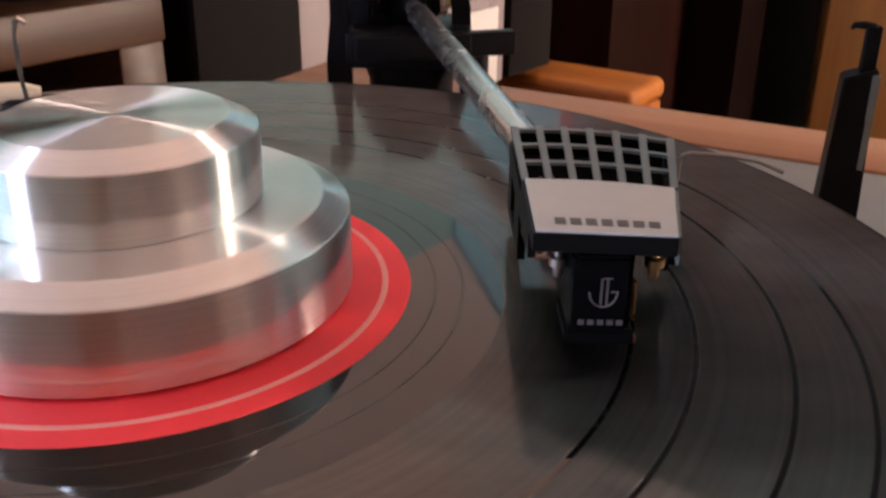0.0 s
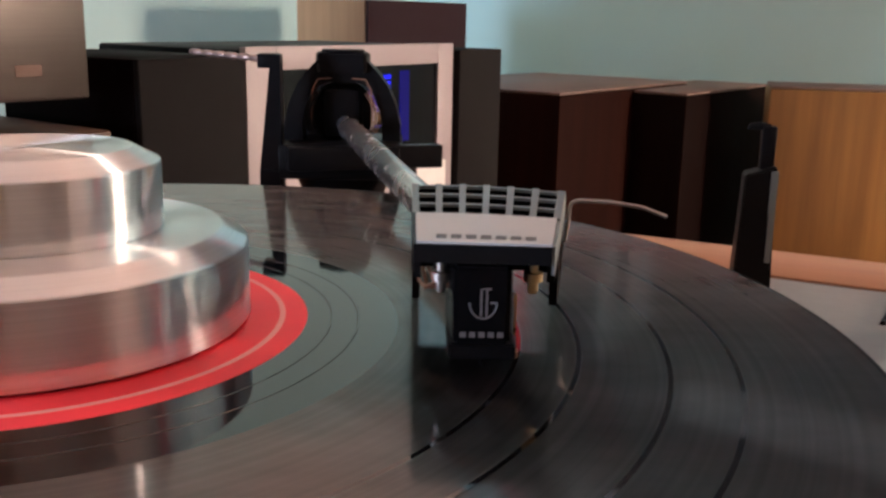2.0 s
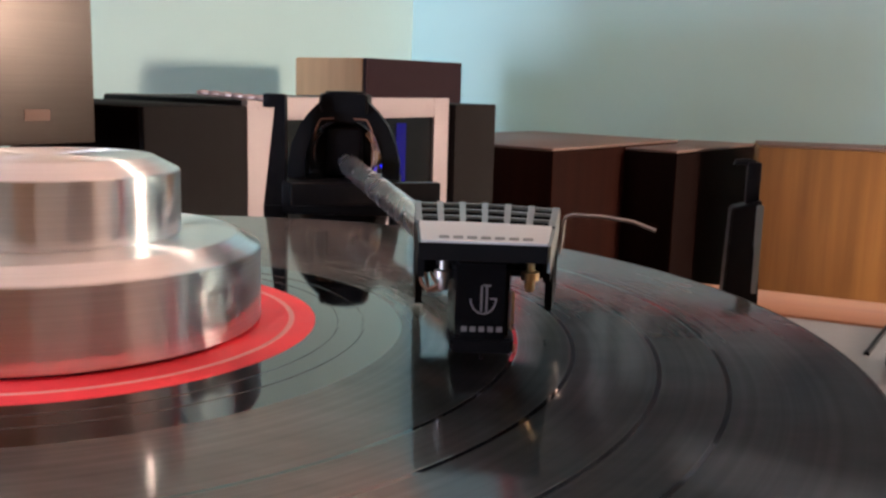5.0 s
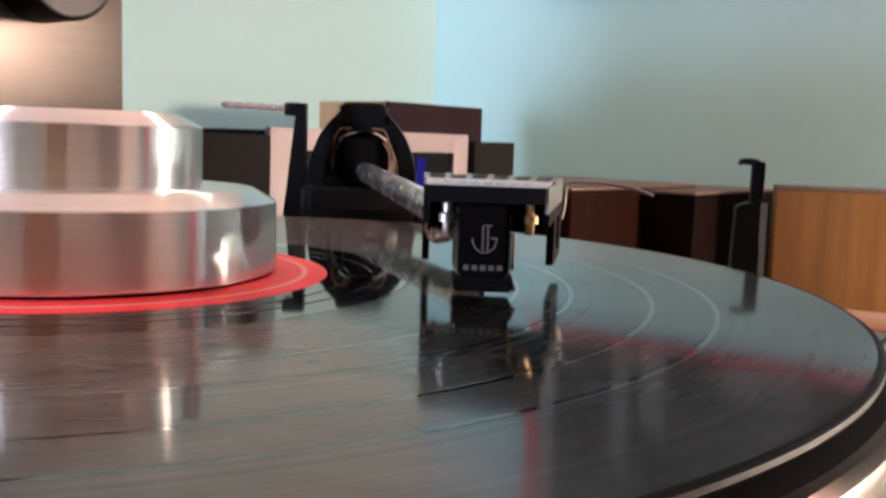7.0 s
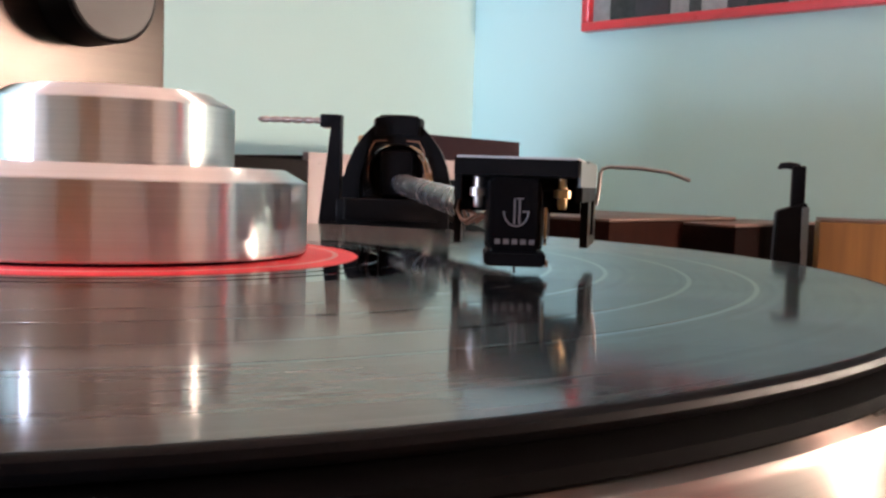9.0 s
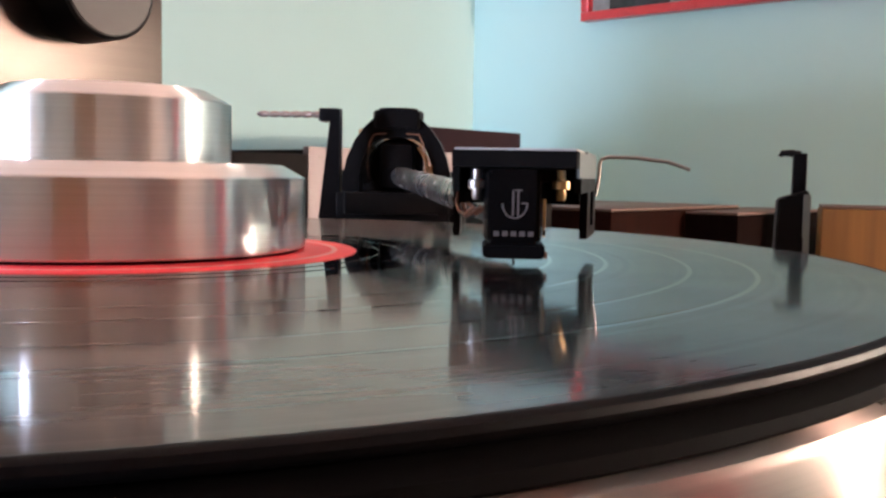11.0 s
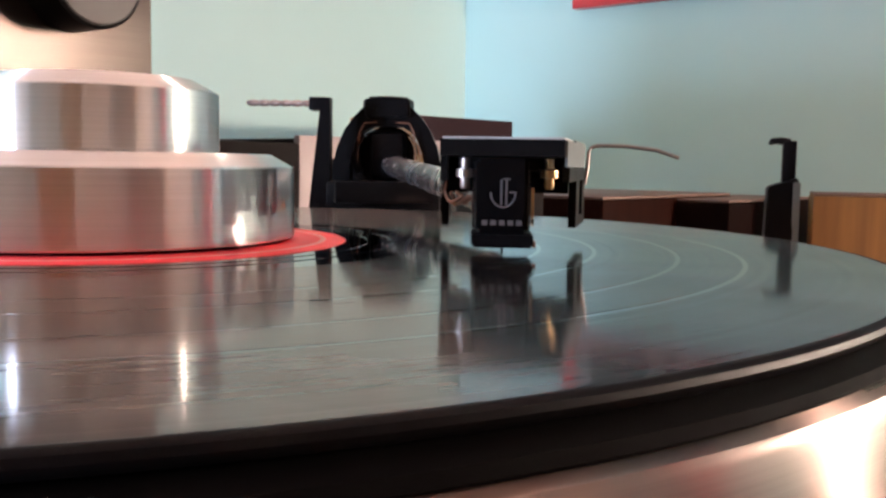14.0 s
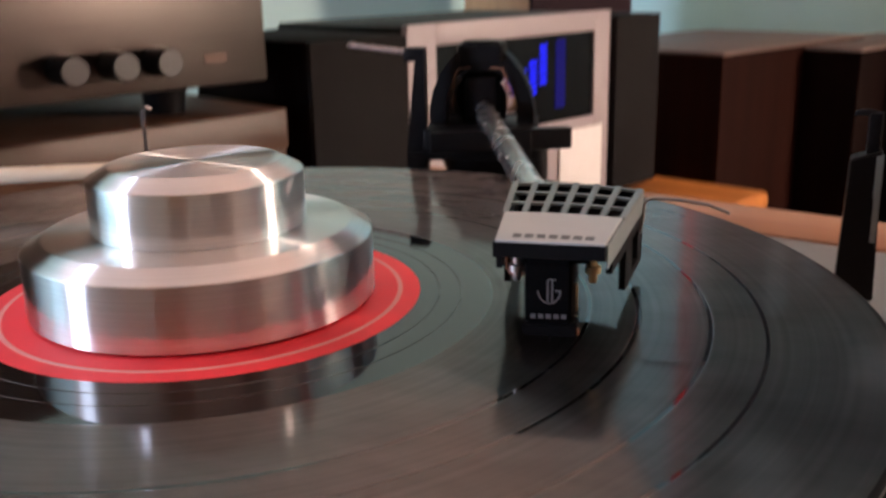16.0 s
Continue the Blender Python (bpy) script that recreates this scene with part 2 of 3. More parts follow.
def glow(name, colour, strength):
    m, nt, b = material(name)
    b.inputs["Base Color"].default_value = (0.01, 0.01, 0.02, 1)
    b.inputs["Emission Color"].default_value = (*colour, 1)
    b.inputs["Emission Strength"].default_value = strength
    b.inputs["Specular IOR Level"].default_value = 0.0
    return m


M_BLUE = glow("blue_display_glow", (0.015, 0.02, 1.0), 1.3)
M_BLUE_DIM = glow("dim_blue_display_glow", (0.02, 0.02, 1.0), 0.12)
M_GLOBE = glow("lit_opal_globe", (1.0, 0.72, 0.56), GLOBE_GLOW)


# ---- mesh helpers ----
def finish(name, bm, mat, smooth=False, sharp=32):
    me = bpy.data.meshes.new(name)
    bmesh.ops.recalc_face_normals(bm, faces=bm.faces)
    bm.to_mesh(me)
    bm.free()
    for m in (mat if isinstance(mat, (list, tuple)) else [mat]):
        me.materials.append(m)
    if smooth:
        for p in me.polygons:
            p.use_smooth = True
        me.set_sharp_from_angle(angle=radians(sharp))
    return me


def part(name, bm, mat, parent=None, label="", smooth=True, sharp=32):
    ob = new(name, finish(name, bm, mat, smooth, sharp))
    ob.parent = parent
    return tagged(ob, label) if label else ob


def thing(name, m, label, category, group="", kind=""):
    ob = new(name)
    ob.empty_display_size = 0.02
    ob.matrix_world = m
    return tagged(ob, label, category, group, kind)


def add_box(bm, lo, hi, bevel=0.0, m=None, seg=2):
    r = bmesh.ops.create_cube(bm, size=1)
    vs = r["verts"]
    for v in vs:
        v.co = Vector([lo[i] + (v.co[i] + 0.5) * (hi[i] - lo[i]) for i in range(3)])
    if bevel:
        es = list({e for v in vs for e in v.link_edges})
        out = bmesh.ops.bevel(bm, geom=es, offset=bevel, segments=seg, affect="EDGES", profile=0.5, clamp_overlap=True)
        vs = list({v for f in out["faces"] for v in f.verts} | {v for v in vs if v.is_valid})
    if m is not None:
        for v in vs:
            v.co = m @ v.co
    return vs


def box(lo, hi, bevel=0.0, m=None, seg=2):
    bm = bmesh.new()
    add_box(bm, lo, hi, bevel, m, seg)
    return bm


def add_lathe(bm, profile, n=96, closed=False, centre=(0, 0, 0)):
    rings = []
    for r, z in profile:
        if r < 1e-7:
            rings.append([bm.verts.new((centre[0], centre[1], centre[2] + z))])
        else:
            rings.append([bm.verts.new((centre[0] + r * math.cos(2 * math.pi * k / n), centre[1] + r * math.sin(2 * math.pi * k / n), centre[2] + z)) for k in range(n)])
    pairs = list(zip(rings, rings[1:])) + ([(rings[-1], rings[0])] if closed else [])
    for a, b in pairs:
        for k in range(n):
            q = [a[k % len(a)], a[(k + 1) % len(a)], b[(k + 1) % len(b)], b[k % len(b)]]
            q = list(dict.fromkeys(q))
            if len(q) > 2:
                bm.faces.new(q)


def lathe(profile, n=96, closed=False):
    bm = bmesh.new()
    add_lathe(bm, profile, n, closed)
    return bm


def add_tube(bm, pts, radii, n=16, caps=True):
    """A round rod through the points, with a radius at each."""
    pts = [Vector(p) for p in pts]
    if not isinstance(radii, (list, tuple)):
        radii = [radii] * len(pts)
    rings, up = [], None
    for i, p in enumerate(pts):
        d = (pts[min(i + 1, len(pts) - 1)] - pts[max(i - 1, 0)]).normalized()
        if up is None:
            up = d.orthogonal().normalized()
        up = (up - d * up.dot(d)).normalized()
        side = d.cross(up)
        rings.append([bm.verts.new(p + radii[i] * (up * math.cos(2 * math.pi * k / n) + side * math.sin(2 * math.pi * k / n))) for k in range(n)])
    for a, b in zip(rings, rings[1:]):
        for k in range(n):
            bm.faces.new((a[k], a[(k + 1) % n], b[(k + 1) % n], b[k]))
    if caps:
        bm.faces.new(rings[0]), bm.faces.new(rings[-1])


def tube(pts, radii, n=16):
    bm = bmesh.new()
    add_tube(bm, pts, radii, n)
    return bm


def add_prism(bm, outline, z0, z1, m=None):
    lo = [bm.verts.new((x, y, z0)) for x, y in outline]
    hi = [bm.verts.new((x, y, z1)) for x, y in outline]
    bm.faces.new(lo), bm.faces.new(hi)
    for k in range(len(outline)):
        j = (k + 1) % len(outline)
        bm.faces.new((lo[k], lo[j], hi[j], hi[k]))
    if m is not None:
        for v in lo + hi:
            v.co = m @ v.co


def prism(outline, z0, z1, m=None, bevel=0.0):
    bm = bmesh.new()
    add_prism(bm, outline, z0, z1, m)
    if bevel:
        bmesh.ops.bevel(bm, geom=list(bm.edges), offset=bevel, segments=2, affect="EDGES", clamp_overlap=True)
    return bm


def shell_bm(outer, inner, y0, y1):
    """An arch-like plate between two outlines in x and z, from y0 to y1."""
    bm = bmesh.new()
    rows = []
    for y in (y0, y1):
        rows.append(([bm.verts.new((x, y, z)) for x, z in outer], [bm.verts.new((x, y, z)) for x, z in inner]))
    n = len(outer)
    for o, i in rows:
        for k in range(n - 1):
            bm.faces.new((o[k], o[k + 1], i[k + 1], i[k]))
    for a in (0, 1):
        for k in range(n - 1):
            bm.faces.new((rows[0][a][k], rows[0][a][k + 1], rows[1][a][k + 1], rows[1][a][k]))
    for k in (0, n - 1):
        bm.faces.new((rows[0][0][k], rows[0][1][k], rows[1][1][k], rows[1][0][k]))
    return bm


# ---- room ----
room = pose(0, 0, 0, 0, 0, ROOM)
T_W = 0.12


def structure(name, bm, mat, label, category, m=room):
    ob = new(name, finish(name, bm, mat))
    ob.matrix_world = m
    return tagged(ob, label, category, kind="structure")


structure("floor", box((LEFT_X - T_W, BACK_Y - T_W, FLOOR - 0.06), (FAR_X + T_W, RIGHT_Y + T_W, FLOOR)), M_FLOOR, "dark brown boarded wooden floor of the room", "floor")
structure("ceiling", box((LEFT_X - T_W, BACK_Y - T_W, CEIL), (FAR_X + T_W, RIGHT_Y + T_W, CEIL + 0.06)), M_CEIL_FLAT, "plain warm cream painted ceiling", "ceiling")


def wall_with_opening(name, lo, hi, axis, op, mat, label):
    """A wall from lo to hi with one opening op = (from, to, z from, z to) along the axis."""
    bm = bmesh.new()
    a, b, z0, z1 = op
    for p, q, r, s in ((lo[axis], a, lo[2], hi[2]), (b, hi[axis], lo[2], hi[2]), (a, b, lo[2], z0), (a, b, z1, hi[2])):
        l, h = list(lo), list(hi)
        l[axis], h[axis], l[2], h[2] = p, q, r, s
        add_box(bm, l, h)
    return structure(name, bm, mat, label, "wall")


structure("wall_north", box((LEFT_X, RIGHT_Y, FLOOR), (FAR_X, RIGHT_Y + T_W, CEIL)), M_WALL, "teal painted wall with a framed picture on it", "wall")
structure("wall_west", box((LEFT_X - T_W, BACK_Y, FLOOR), (LEFT_X, RIGHT_Y + T_W, KNEE)), M_WALL, "teal painted wall behind the hi-fi units", "wall")
wall_with_opening("wall_south", (LEFT_X - T_W, BACK_Y - T_W, FLOOR), (FAR_X + T_W, BACK_Y, CEIL), 0, WS, M_BACK, "warm brown plain wall with a window in it")
structure("wall_east", box((FAR_X, BACK_Y, FLOOR), (FAR_X + T_W, RIGHT_Y + T_W, CEIL)), M_BACK, "warm brown plain wall", "wall")


def window_frame(name, op, axis, at_v, label):
    a, b, z0, z1 = op
    ob = thing(name, room, label, "window", kind="structure")
    for lo, hi in (((a, z0), (a + 0.04, z1)), ((b - 0.04, z0), (b, z1)), ((a + 0.04, z0), (b - 0.04, z0 + 0.04)), ((a + 0.04, z1 - 0.04), (b - 0.04, z1))):
        l, h = [0, 0, lo[1]], [0, 0, hi[1]]
        l[axis], h[axis], l[1 - axis], h[1 - axis] = lo[0], hi[0], at_v, at_v + 0.05
        part("window_frame", box(l, h, 0.004), M_WHITE, ob)


slope = Matrix(((1, 0, 0, 0), (0, 0, 1, 0), (0, 1, 0, 0), (0, 0, 0, 1)))
structure("ceiling_slope", prism([(LEFT_X - T_W, KNEE), (LEFT_X, KNEE), (SLOPE_X, CEIL), (SLOPE_X, CEIL + 0.1), (LEFT_X - T_W, KNEE + 0.16)], BACK_Y, RIGHT_Y, slope), M_CEIL, "warm cream sloping attic ceiling", "ceiling")


window_frame("window_1", WS, 0, BACK_Y - 0.09, "white framed window letting in cool evening light")

# globe lamp beside the row of loudspeakers
floor_lamp = thing("floor_lamp", room @ Matrix.Translation((LAMP[0], LAMP[1], FLOOR)), "floor lamp with a glowing white glass globe", "floor lamp")
GLOBE_Z = LAMP[2] - FLOOR
part("base", lathe([(0, 0), (0.13, 0), (0.13, 0.015), (0.02, 0.025), (0, 0.025)], 48), M_BLACK_SATIN, floor_lamp)
part("pole", tube([(0, 0, 0.025), (0, 0, GLOBE_Z - 0.08)], 0.011, 16), M_BLACK_SATIN, floor_lamp)
part("globe_holder", lathe([(0.011, GLOBE_Z - 0.10), (0.035, GLOBE_Z - 0.078), (0.037, GLOBE_Z - 0.072), (0.011, GLOBE_Z - 0.08)], 32), M_BLACK_SATIN, floor_lamp)
part("globe", lathe([(0.08 * math.sin(math.pi * k / 12) if 0 < k < 12 else 0.0, GLOBE_Z - 0.08 * math.cos(math.pi * k / 12)) for k in range(13)], 24), M_GLOBE, floor_lamp, "glowing white glass globe")

# ---- turntable ----
deck = pose(0, 0, 0, 0, 0, DECK)
TOP, BOT = -0.036, -0.118
NX0, NX1, NY0, NY1 = -0.160, 0.205, -0.185, 0.292     # plinth outline in the deck's own axes
BAND = 0.043
turntable = thing("turntable", deck, "belt-driven turntable with wood-veneer plinth and grey metal deck", "turntable")
for lo, hi in (((NX0, NY1 - BAND, BOT), (NX1, NY1, TOP)), ((NX0, NY0, BOT), (NX1, NY0 + BAND, TOP)), ((NX0, NY0 + BAND, BOT), (NX0 + BAND, NY1 - BAND, TOP)), ((NX1 - BAND, NY0 + BAND, BOT), (NX1, NY1 - BAND, TOP))):
    part("plinth_rail", box(lo, hi, 0.0015), M_PLINTH, turntable)
part("deck_plate", box((NX0 + BAND + 0.0005, NY0 + BAND + 0.0005, TOP - 0.012), (NX1 - BAND - 0.0005, NY1 - BAND - 0.0005, TOP - 0.001), 0.0008), M_DECKGREY, turntable, "grey satin metal deck plate")
platter = part("platter", lathe([(0, -0.033), (0.140, -0.033), (0.1535, -0.030), (0.1545, -0.028), (0.1545, -0.0064), (0.1539, -0.0053), (0.1526, -0.0049), (0.0, -0.0049)], 192), M_RIM, turntable, "machined aluminium platter with polished rim")
part("bearing_hub", lathe([(0, TOP - 0.001), (0.06, TOP - 0.001), (0.06, -0.033), (0, -0.033)], 64), M_BLACK_SATIN, turntable)
for sx in (-1, 1):
    for sy in (NY0 + 0.05, NY1 - 0.05):
        part("foot", lathe([(0, -0.126), (0.02, -0.126), (0.022, -0.122), (0.022, BOT), (0, BOT)], 32), M_RUBBER, turntable).location = (sx * 0.125 + 0.02, sy, 0)

mat_ob = new("platter_mat", finish("platter_mat", lathe([(0, -0.0049), (0.1520, -0.0049), (0.1524, -0.0045), (0.1520, -0.0034), (0.1480, -0.0020), (0, -0.0020)], 160), M_RUBBER, True))
tagged(mat_ob, "thin black rubber mat between platter and record", "platter mat")

# record: a lathe with raised rim, smooth bands between the tracks, sunken label area
GAPS = (0.0893, 0.0998, 0.1147, 0.1258)
record = thing("vinyl_record", pose(0, 0, 0), "black twelve-inch vinyl record with a red label", "record")
R_LAB, R_DEAD, R_EDGE = 0.0502, 0.0672, 0.1507
bounds = [R_DEAD] + [g for gap in GAPS for g in (gap - 0.0004, gap + 0.0004)] + [0.1494]
part("disc", lathe([(0.0036, -0.0018), (0.0036, -0.00007), (0.1494, -0.00007), (0.1494, -0.0018)], 256, True), M_VINYL_SMOOTH, record, "", False)
part("rim_bead", lathe([(0.1492, -0.0020), (0.1498, -0.0020), (0.1504, -0.0016), (0.1507, -0.0010), (0.1505, -0.0004), (0.1500, -0.0001), (0.1494, -0.00003), (0.1492, -0.0001)], 256, True), M_BLACK, record)
for a, b in zip(bounds[::2], bounds[1::2]):
    part("track_band", lathe([(a - 0.0001, -0.00008), (a + 0.0003, -0.00005), (b - 0.0003, -0.00005), (b + 0.0001, -0.00008)], 256), M_VINYL, record, "grooved band of one recorded track", False)
part("run_out_line", lathe([(0.0596, -0.00008), (0.0597, 0.00002), (0.0600, 0.00002), (0.0601, -0.00008)], 192), M_VINYL_SMOOTH, record, "", False)
part("run_out_line", lathe([(0.0546, -0.00008), (0.0547, 0.00002), (0.0549, 0.00002), (0.0550, -0.00008)], 192), M_VINYL_SMOOTH, record, "", False)
label_ob = part("label", lathe([(0.0036, -0.00006), (0.0036, 0.0001), (R_LAB - 0.0003, 0.0001), (R_LAB, -0.00006)], 160), M_RED, record, "plain bright red paper label")
part("printed_ring", lathe([(0.0449, 0.00008), (0.0450, 0.00014), (0.0460, 0.00014), (0.0461, 0.00008)], 160), M_PINK, label_ob)

clamp = thing("record_clamp", pose(0, 0, 0), "heavy shiny aluminium record clamp with two stepped tiers", "record clamp")
part("felt_pad", lathe([(0, 0.00012), (0.0380, 0.00012), (0.0380, 0.0007), (0, 0.0007)], 96), M_RUBBER, clamp)
part("lower_tier", lathe([(0, 0.0007), (0.0391, 0.0007), (0.0394, 0.0010), (0.0394, 0.0147), (0.0392, 0.0150), (0.0348, 0.0174), (0.0344, 0.0175), (0.0, 0.0175)], 192), M_ALU, clamp, sharp=10)
part("upper_tier", lathe([(0.0238, 0.0175), (0.0238, 0.0179), (0.0242, 0.0180), (0.0242, 0.0294), (0.0240, 0.0297), (0.0197, 0.0320), (0.0193, 0.0322), (0.0, 0.0322)], 192), M_ALU, clamp, sharp=10)

# ---- tonearm ----
arm = thing("tonearm", pose(0, 0, 0), "silver-tubed tonearm with black gimbal bearing, slotted headshell and cartridge", "tonearm")
PIV = Vector((0.0406, 0.2010, 0.0155))
HEADEND = Vector((0.0792, 0.0380, 0.0085))
ax = (HEADEND - PIV).normalized()
part("tube", tube([PIV - ax * 0.004, PIV + ax * 0.012, PIV + ax * 0.014, HEADEND, HEADEND + ax * 0.006], [0.0030, 0.0030, 0.0040, 0.0042, 0.0042], 24), M_TUBE, arm, "satin silver arm tube")

SH_Z = 0.0210
headshell = part("headshell", bmesh.new(), M_BLACK_SATIN, arm, "black headshell with slotted back and pale badge plate")


def shell_at(s, v):
    """A place on the headshell's top: s across from 0 to 1, v from the front 0 to the back 1."""
    l = Vector((0.0702, -0.0215)).lerp(Vector((0.0692, 0.0330)), v)
    r = Vector((0.0925, -0.0230)).lerp(Vector((0.1012, 0.0262)), v)
    p = l.lerp(r, s)
    return p.x, p.y + v * 0.0030 * math.sin(math.pi * s)


def quad_slab(bm, s0, s1, v0, v1, z0, z1, n=8):
    pts = [shell_at(s0 + (s1 - s0) * k / n, v0) for k in range(n + 1)] + [shell_at(s1 - (s1 - s0) * k / n, v1) for k in range(n + 1)]
    add_prism(bm, pts, z0, z1)


def slab(s0, s1, v0, v1, z0, z1):
    bm = bmesh.new()
    quad_slab(bm, s0, s1, v0, v1, z0, z1)
    return bm


V_MID = 0.44
bm = slab(0, 0.985, 0.0, V_MID, SH_Z - 0.0034, SH_Z - 0.0004)
part("front_block", bm, M_BLACK_SATIN, headshell)
part("inner_plate", slab(0.055, 0.945, 0.45, 0.49, 0.0105, SH_Z - 0.0034), M_RUBBER, headshell)
part("badge_plate", slab(0.02, 0.98, 0.01, V_MID - 0.01, SH_Z - 0.0004, SH_Z), M_PLATE_W, headshell, "pale grey badge plate")
# black floor and back, added under the slots to stand for shade inside
part("shaded_slot_floor", slab(0.03, 0.97, V_MID, 0.97, SH_Z - 0.0062, SH_Z - 0.0054), M_RUBBER, headshell)
part("shaded_slot_back", slab(0.03, 0.97, 0.955, 0.985, SH_Z - 0.0054, SH_Z - 0.0008), M_RUBBER, headshell)
for k in range(7):
    s = k / 6 * 0.955
    part("long_bar", slab(s, s + 0.045, V_MID - 0.01, 1.0, SH_Z - 0.0007, SH_Z), M_GREYBAR, headshell)
for v in (0.60, 0.785, 0.965):
    part("cross_bar", slab(0.02, 0.98, v, v + 0.028, SH_Z - 0.0008, SH_Z - 0.0002), M_GREYBAR, headshell)
for s0, s1 in ((0.0, 0.055), (0.945, 1.0)):
    part("side_rail", slab(s0, s1, 0.14, 1.0, 0.0130, SH_Z - 0.0031), M_BLACK_SATIN, headshell)
    part("skirt", slab(s0, s1, 0.50, 0.68, 0.0036, 0.0130), M_BLACK_SATIN, headshell)
    part("skirt", slab(s0, s1, 0.86, 1.0, 0.0036, 0.0130), M_BLACK_SATIN, headshell)
    part("skirt_sill", slab(s0, s1, 0.68, 0.86, 0.0036, 0.0056), M_BLACK_SATIN, headshell)
part("side_cheek", slab(0.985, 1.004, 0.02, 0.99, SH_Z - 0.0052, SH_Z - 0.0005), M_GREYBAR, headshell, "grey enamel side edge")
# illegible small lettering on the badge, as bars
for k in range(7):
    s = 0.16 + 0.105 * k
    part("letter_bar", slab(s, s + 0.075, 0.055, 0.105, SH_Z, SH_Z + 0.00006), M_INK, headshell)
part("finger_lift", tube([(0.1004, 0.0190, 0.0120), (0.1010, 0.0190, 0.0160), (0.1011, 0.0190, 0.0190), (0.1016, 0.0190, 0.0200), (0.1030, 0.0188, 0.0205), (0.1090, 0.0180, 0.0204), (0.1155, 0.0170, 0.0196), (0.1200, 0.0156, 0.0180)], [0.0004] * 8, 10), M_TUBE2, headshell, "thin bent chrome finger lift")

CY = -0.0225
cartridge = part("cartridge", prism([(0.0769, CY), (0.0858, CY), (0.0865, CY + 0.003), (0.0868, CY + 0.017), (0.0759, CY + 0.017), (0.0762, CY + 0.003)], 0.0040, 0.0172, None, 0.0006), M_BLACK_GLOSS, arm, "black moving-iron cartridge with silver print")
part("mounting_flange", box((0.0735, CY + 0.006, 0.0150), (0.0905, CY + 0.016, 0.0175), 0.0004), M_BLACK, cartridge)
part("stylus_body", prism([(0.0760, CY + 0.001), (0.0870, CY + 0.0005), (0.0872, CY + 0.013), (0.0758, CY + 0.013)], 0.0013, 0.0040, None, 0.0004), M_BLACK, cartridge)
part("cantilever", tube([(0.0815, CY + 0.006, 0.0018), (0.0815, CY + 0.001, 0.0004)], 0.00025, 8), M_BLACK, cartridge)
part("red_stylus_tab", box((0.0868, CY + 0.0012, 0.0014), (0.0875, CY + 0.003, 0.0026), 0.0002), M_COPPER, cartridge, "small brown-red stylus tab")
part("gilt_clip", box((0.0866, CY + 0.002, 0.0052), (0.0871, CY + 0.0035, 0.0120), 0.0001), M_BRASS, cartridge, "gilt metal side clip")
for k in range(5):
    x = 0.0778 + 0.00152 * k
    part("letter_bar", box((x, CY - 0.00006, 0.0054), (x + 0.0010, CY + 0.0002, 0.0063)), M_PRINT, cartridge)
bm = bmesh.new()
add_tube(bm, [(0.0815 + 0.0022 * math.cos(a), CY - 0.00005, 0.0112 + 0.0026 * math.sin(a)) for a in [math.pi * (1 + k / 10) for k in range(11)]], 0.00016, 6)
for x in (0.0810, 0.0819):
    add_box(bm, (x, CY - 0.0001, 0.0090), (x + 0.00035, CY + 0.0002, 0.0135))
add_box(bm, (0.0826, CY - 0.0001, 0.0111), (0.0838, CY + 0.0002, 0.0114))
add_box(bm, (0.0814, CY - 0.0001, 0.0134), (0.0828, CY + 0.0002, 0.0137))
part("emblem", bm, M_PRINT, cartridge)
for x, mt in ((0.0747, M_TUBE2), (0.0899, M_BRASS)):
    bm = bmesh.new()
    add_lathe(bm, [(0, -0.0005), (0.0007, -0.0005), (0.0009, 0.0), (0.0009, 0.0015), (0.0016, 0.0016), (0.0016, 0.0030), (0.0008, 0.0032), (0.0008, 0.0050), (0, 0.0050)], 20, False, (x, CY + 0.0045, 0.0122))
    part("mounting_screw", bm, mt, cartridge, "small bright mounting screw")
for k, x in enumerate((0.0735, 0.0722, 0.0745)):
    part("lead_wire", tube([(x + 0.002, CY + 0.017, 0.0100), (x, CY + 0.0185, 0.0085), (x - 0.001, CY + 0.021, 0.0080 + 0.001 * k), (x - 0.0018, CY + 0.026, 0.0105), (x - 0.001, CY + 0.031, 0.0150), (x + 0.002, CY + 0.036, 0.0170)], 0.00035, 8), M_COPPER, cartridge)

# gimbal bearing
YB = 0.2060
CXB = 0.0403
half_o = [(0.0222, 0.0085), (0.0222, 0.0150), (0.0205, 0.0225), (0.0175, 0.0295), (0.0135, 0.0350), (0.0092, 0.0392), (0.0, 0.0394)]
half_i = [(0.0152, 0.0085), (0.0152, 0.0150), (0.0143, 0.0205), (0.0122, 0.0258), (0.0095, 0.0290), (0.0060, 0.0308), (0.0, 0.0312)]
arch_o = [(CXB - x, z) for x, z in half_o] + [(CXB + x, z) for x, z in half_o[-2::-1]]
arch_i = [(CXB - x, z) for x, z in half_i] + [(CXB + x, z) for x, z in half_i[-2::-1]]
part("bearing_yoke", shell_bm(arch_o, arch_i, YB - 0.006, YB + 0.006), M_BLACK_SATIN, arm, "black arched bearing yoke")
part("yoke_cap", prism([(CXB - 0.0090, YB - 0.008), (CXB + 0.0090, YB - 0.008), (CXB + 0.0105, YB), (CXB + 0.0090, YB + 0.008), (CXB - 0.0090, YB + 0.008), (CXB - 0.0105, YB)], 0.0345, 0.0420, None, 0.0006), M_BLACK_SATIN, arm)
part("pivot_screw", lathe([(0, 0.0420), (0.0080, 0.0420), (0.0082, 0.0424), (0.0080, 0.0430), (0, 0.0432)], 32), M_BLACK, arm).location = (CXB, YB, 0)
